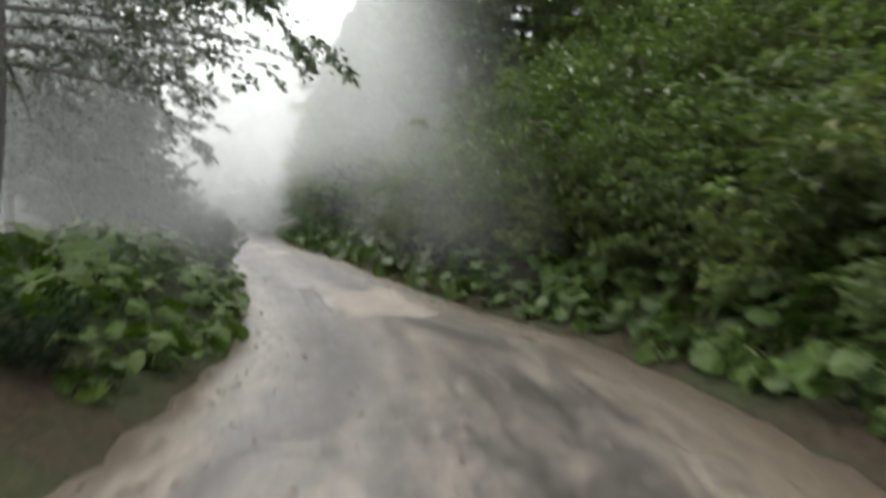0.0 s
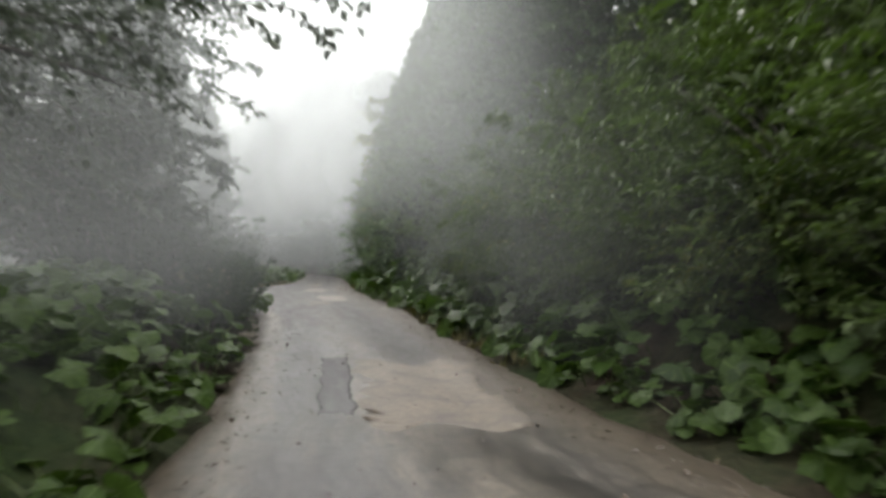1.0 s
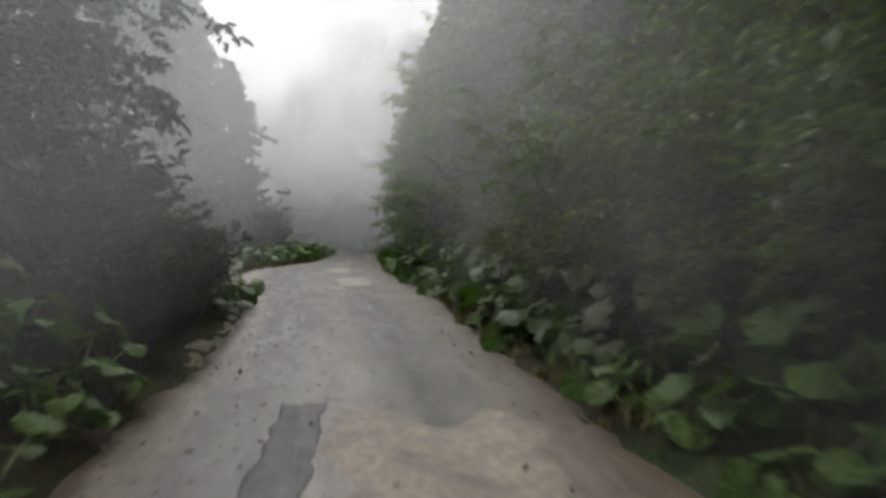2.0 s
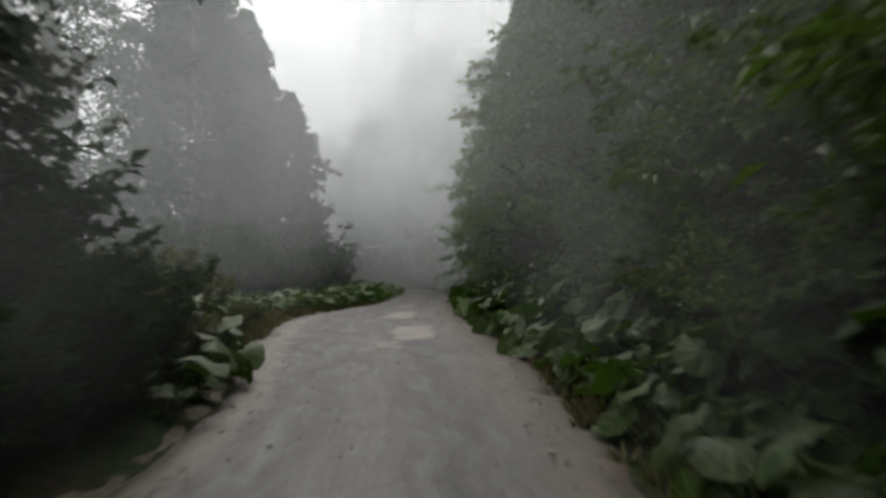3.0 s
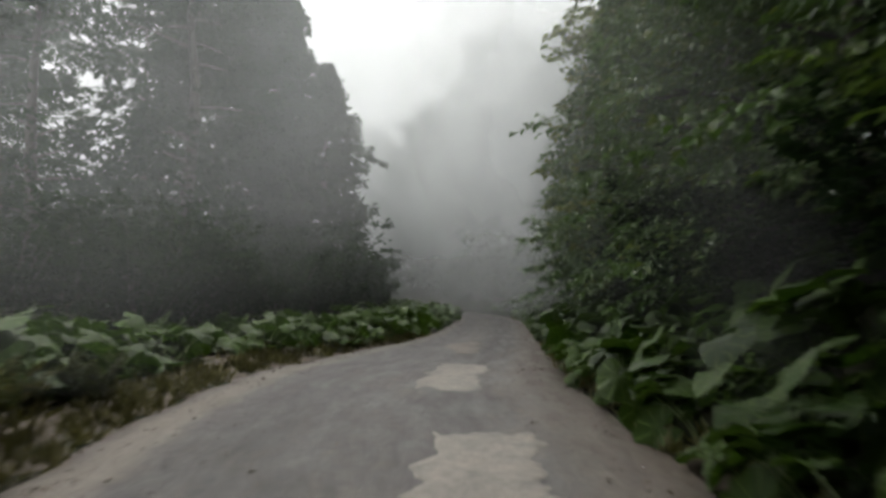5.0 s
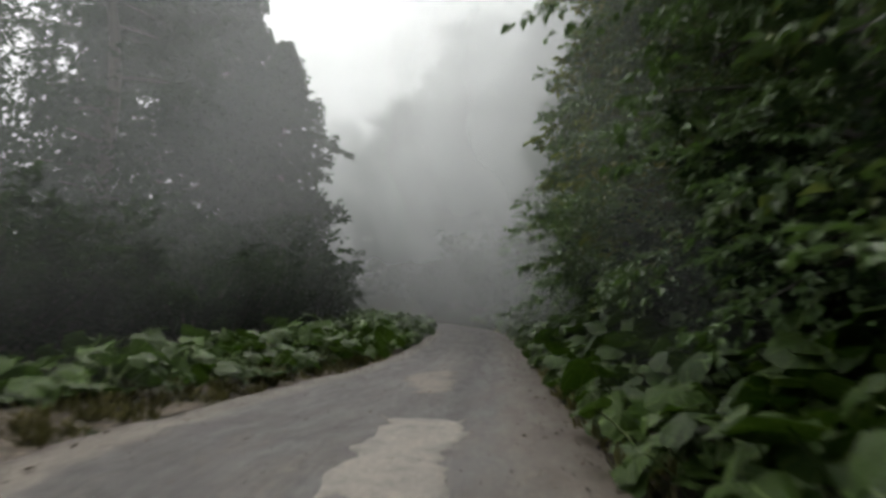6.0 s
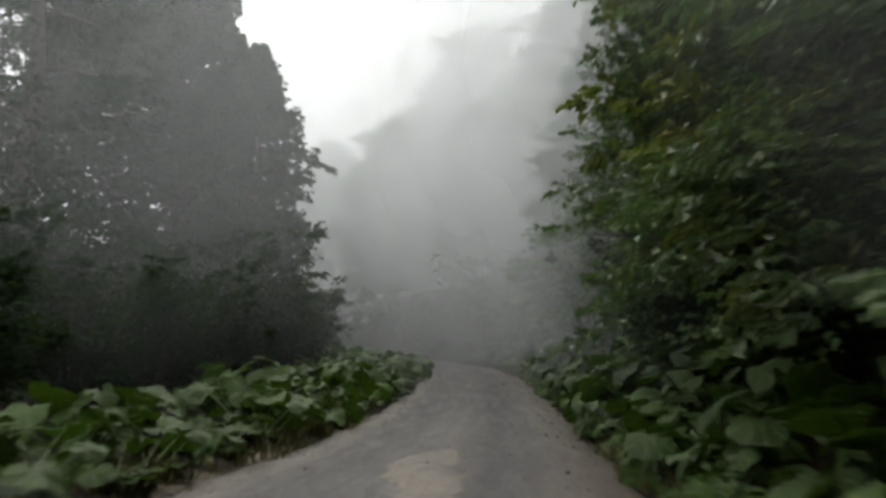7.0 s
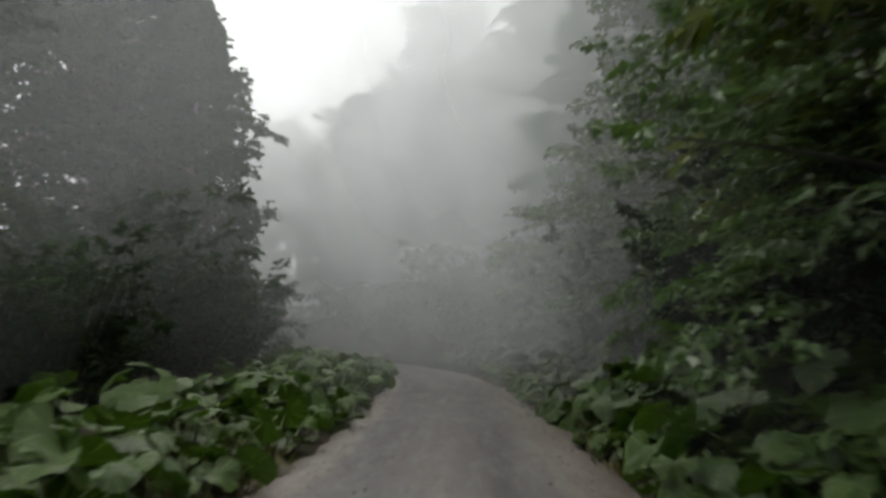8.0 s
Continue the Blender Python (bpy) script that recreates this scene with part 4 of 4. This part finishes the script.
def pebbles(name, places, seed, lo, hi, label):
    rg = np.random.default_rng(seed)
    base = np.array([(1, 0, 0), (-1, 0, 0), (0, 1, 0), (0, -1, 0), (0, 0, 1), (0, 0, -1)], float)
    tri = np.array([(0, 2, 4), (2, 1, 4), (1, 3, 4), (3, 0, 4), (2, 0, 5), (1, 2, 5), (3, 1, 5), (0, 3, 5)])
    vs, fs = [], []
    for i, (x, y, z) in enumerate(places):
        r = rg.uniform(lo, hi) * rg.uniform(0.5, 1.0)
        a = rg.uniform(0, 6.28)
        w = base * rg.uniform(0.6, 1.2, (6, 1)) * np.array([r, r * 0.8, r * 0.5])
        w = np.stack([w[:, 0] * math.cos(a) - w[:, 1] * math.sin(a), w[:, 0] * math.sin(a) + w[:, 1] * math.cos(a), w[:, 2]], -1)
        vs.append(w + np.array([x, y, z + r * 0.15]))
        fs.append(tri + 6 * i)
    return tagged(new(name, mesh_of(name, np.concatenate(vs), np.concatenate(fs), M_STONE)), label, "gravel", kind="stuff")


pb = []
for i in range(5200):
    y = rg.uniform(2, 62)
    l, r = float(edge(EDGE_L, y)), float(edge(EDGE_R, y))
    q = rg.uniform()
    u = rg.uniform(0.0, 1.0) if q < 0.35 else (abs(rg.normal(0, 0.07)) if q < 0.72 else 1 - abs(rg.normal(0, 0.06)))
    pb.append((l + (r - l) * u, y, float(road_height(u, y))))
for i in range(1300):
    y = rg.uniform(19, 42)
    x = float(edge(EDGE_L, y)) - abs(rg.normal(0.1, 0.4))
    pb.append((x, y, float(land(x, y))))
pebbles("gravel", pb, 501, 0.008, 0.028, "scattered grey brown pebbles along the track")


def grass(name, places, seed, h, mat, label):
    rg = np.random.default_rng(seed)
    p = np.array([(x, y, float(land(x, y)) - 0.01) for x, y in places])
    p = np.repeat(p, 9, 0) + np.concatenate([rg.normal(0, 0.05, (len(p) * 9, 2)), np.zeros((len(p) * 9, 1))], 1)
    d = np.concatenate([rg.normal(0, 0.45, (len(p), 2)), np.ones((len(p), 1))], 1)
    L = h * rg.uniform(0.5, 1.3, len(p))
    v, f = small_leaf_arrays(p, d, rg.normal(0, 1, (len(p), 3)) + 1e-3, L, np.full(len(p), 0.014), 0.3)
    return tagged(new(name, mesh_of(name, v, f, mat)), label, "grass", kind="stuff")


gp = []
for i in range(430):
    y = rg.uniform(25, 46)
    gp.append((float(edge(EDGE_L, y)) - abs(rg.normal(0.1, 0.45)), y))
for i in range(260):
    y = rg.uniform(14, 60)
    gp.append((float(edge(EDGE_R, y)) + abs(rg.normal(0.05, 0.2)), y))
grass("verge_grass", gp, 601, 0.2, M_GRASS, "short yellowing grass along the verge")

M_FALLEN = leaf_material("fallen_brown_leaf", (0.018, 0.014, 0.010), (0.06, 0.042, 0.026), (0.13, 0.09, 0.05), 0.5, 0.05)


def fallen_leaves(seed, count):
    """Rotting leaves and bits of twig strewn over the margins of the road."""
    rg = np.random.default_rng(seed)
    y = rg.uniform(2, 58, count)
    side = rg.uniform(0, 1, count)
    u = np.where(side < 0.42, 1 - np.abs(rg.normal(0, 0.09, count)), np.where(side < 0.78, np.abs(rg.normal(0, 0.06, count)), rg.uniform(0.1, 0.9, count)))
    l, r = edge(EDGE_L, y), edge(EDGE_R, y)
    p = np.stack([l + (r - l) * u, y, road_height(u, y) + 0.004], -1)
    d = np.stack([rg.normal(0, 1, count), rg.normal(0, 1, count), rg.normal(0.1, 0.12, count)], -1)
    L = rg.uniform(0.03, 0.085, count)
    W = L * np.where(rg.uniform(0, 1, count) < 0.3, 0.14, rg.uniform(0.4, 0.7, count))
    v, f = small_leaf_arrays(p, d, np.array([0, 0, 1.0]) + rg.normal(0, 0.25, (count, 3)), L, W, -0.1)
    return tagged(new("fallen_leaves", mesh_of("fallen_leaves", v, f, M_FALLEN)), "rotting brown leaves and twigs strewn along the road margins", "leaf litter", kind="stuff")


fallen_leaves(611, 2600)

# ---------------------------------------------------------------- fog


def fog_material():
    """Fog droplets: they scatter the sky's light forwards and back and let most of what is behind them through; u of the map is how dense they hang."""
    mat = bpy.data.materials.new("fog_droplets")
    nt, n, l, bsdf = nodes_of(mat)
    n.remove(bsdf)
    uv, sep, geo = n.new("ShaderNodeUVMap"), n.new("ShaderNodeSeparateXYZ"), n.new("ShaderNodeNewGeometry")
    l.new(uv.outputs[0], sep.inputs[0])
    wisp = noise_tex(n, 0.10, 4, 0.55, 0.6)
    l.new(geo.outputs["Position"], wisp.inputs["Vector"])
    swing = n.new("ShaderNodeMapRange")
    for k, x in (("From Min", 0.3), ("From Max", 0.7), ("To Min", 0.65), ("To Max", 1.35)):
        swing.inputs[k].default_value = x
    l.new(wisp.outputs[0], swing.inputs["Value"])
    dense = n.new("ShaderNodeMath")
    dense.operation = "MULTIPLY"
    dense.use_clamp = True
    l.new(sep.outputs["X"], dense.inputs[0])
    l.new(swing.outputs[0], dense.inputs[1])
    dif, trl, mix1, tra, mix2 = (n.new(k) for k in ("ShaderNodeBsdfDiffuse", "ShaderNodeBsdfTranslucent", "ShaderNodeMixShader", "ShaderNodeBsdfTransparent", "ShaderNodeMixShader"))
    for b in (dif, trl):
        b.inputs["Color"].default_value = (0.93, 0.955, 0.95, 1)
    l.new(dif.outputs[0], mix1.inputs[1])
    l.new(trl.outputs[0], mix1.inputs[2])
    l.new(dense.outputs[0], mix2.inputs[0])
    l.new(tra.outputs[0], mix2.inputs[1])
    l.new(mix1.outputs[0], mix2.inputs[2])
    l.new(mix2.outputs[0], n["Material Output"].inputs["Surface"])
    return mat


M_FOG = fog_material()
TRACK = [(0, 0), (6.6, -0.35), (12.6, -1.45), (16.4, -2.4), (22, -4.1), (25.6, -5.5), (31, -7.0), (34.3, -8.1), (38.6, -9.5), (46, -11.8), (60, -16), (80, -26), (110, -40)]


def fog_bank(y, share, side=(1.0, 1.0), hole=None, floor=None, top=44.0, ends=(-90.0, 80.0), lean=0.6):
    """A drift of fog across the valley that leans up the valley. share: how much of what is behind it it hides; side: how much of that hangs
    over the valley and over the slope; hole: from where to where it thins out round the open track; floor: from which height it lifts off the ground."""
    ty, tx = zip(*TRACK)
    cx = float(np.interp(y, ty, tx))
    us = np.concatenate([np.linspace(-90, -30, 13)[:-1], np.arange(-30, -8, 1.5), np.arange(-8, 8.01, 0.4), np.arange(9.5, 30, 1.5), np.linspace(31, 80, 11)])
    us = us[(us >= ends[0]) & (us <= ends[1])]
    zs = np.concatenate([[-14, -6, -3, -1], np.arange(0, 4, 0.5), np.arange(4, 10, 1.0), np.arange(10, 44.1, 2.0)])
    gu, gz = np.meshgrid(us, zs)
    cover = share * (1 - smooth(0.4 * top, top, gz)) * (0.6 + 0.4 * smooth(0.2, 9, gz)) * (side[0] + (side[1] - side[0]) * smooth(-3, 3, gu))
    if ends[0] > -60:
        cover = cover * smooth(ends[0], ends[0] + 6, gu)
    if hole:
        cover = cover * smooth(hole[0], hole[1], np.hypot(np.where(gu > 0, 1.3, 1.0) * gu, 1.4 * np.maximum(gz - 1.4, 0)))
        cover = cover * (1 - (smooth(0.9, 3.0, gu) if y < 14 else smooth(1.4, 4.8, gu)))
    if floor:
        cover = cover * smooth(floor[0], floor[1], gz)
    ok = np.maximum.reduce([cover[:-1, :-1], cover[1:, :-1], cover[:-1, 1:], cover[1:, 1:]]) > 0.012
    px, py = cx + gu * 0.966 - 0.26 * lean * gz, y + gu * 0.26 + 0.0012 * gu * gu + 0.966 * lean * gz
    w = len(us)
    k = (np.arange(len(zs) - 1)[:, None] * w + np.arange(w - 1)[None, :])[ok]
    me = mesh_of("fog", np.stack([px, py, gz], -1).reshape(-1, 3), np.stack([k, k + 1, k + w + 1, k + w], -1), M_FOG, True, np.stack([cover, gz], -1).reshape(-1, 2))
    return tagged(new("fog", me), "thin pale grey fog drifting between the trees", "fog", kind="stuff")


# (y, how much it hides over the valley, over the slope)
DRIFTS = [(8, 0.05, 0.05), (10.5, 0.12, 0.08), (12.8, 0.25, 0.14), (16.5, 0.09, 0.10), (20.5, 0.05, 0.20), (25, 0.03, 0.10), (30, 0.07, 0.12), (36, 0.06, 0.11), (43, 0.04, 0.08)]
for y, valley_side, slope_side in DRIFTS:
    fog_bank(y, 1.0, (valley_side, slope_side), (0.9, 2.3) if y < 21 else (1.5, 3.6), (0.2, 1.6))
for y, valley_side, slope_side in ((50, 0.08, 0.24), (56, 0.09, 0.32)):
    fog_bank(y, 1.0, (valley_side, slope_side), None, (-0.6, 1.4), lean=0.0)
for y, share, left_end in ((61, 0.34, -5.0), (66, 0.40, -6.0), (72, 0.5, -90.0), (82, 0.6, -90.0), (98, 0.75, -90.0)):
    fog_bank(y, share, (1, 1), None, (-5.0, 9.0), 44.0, (left_end, 80.0), 0.0)
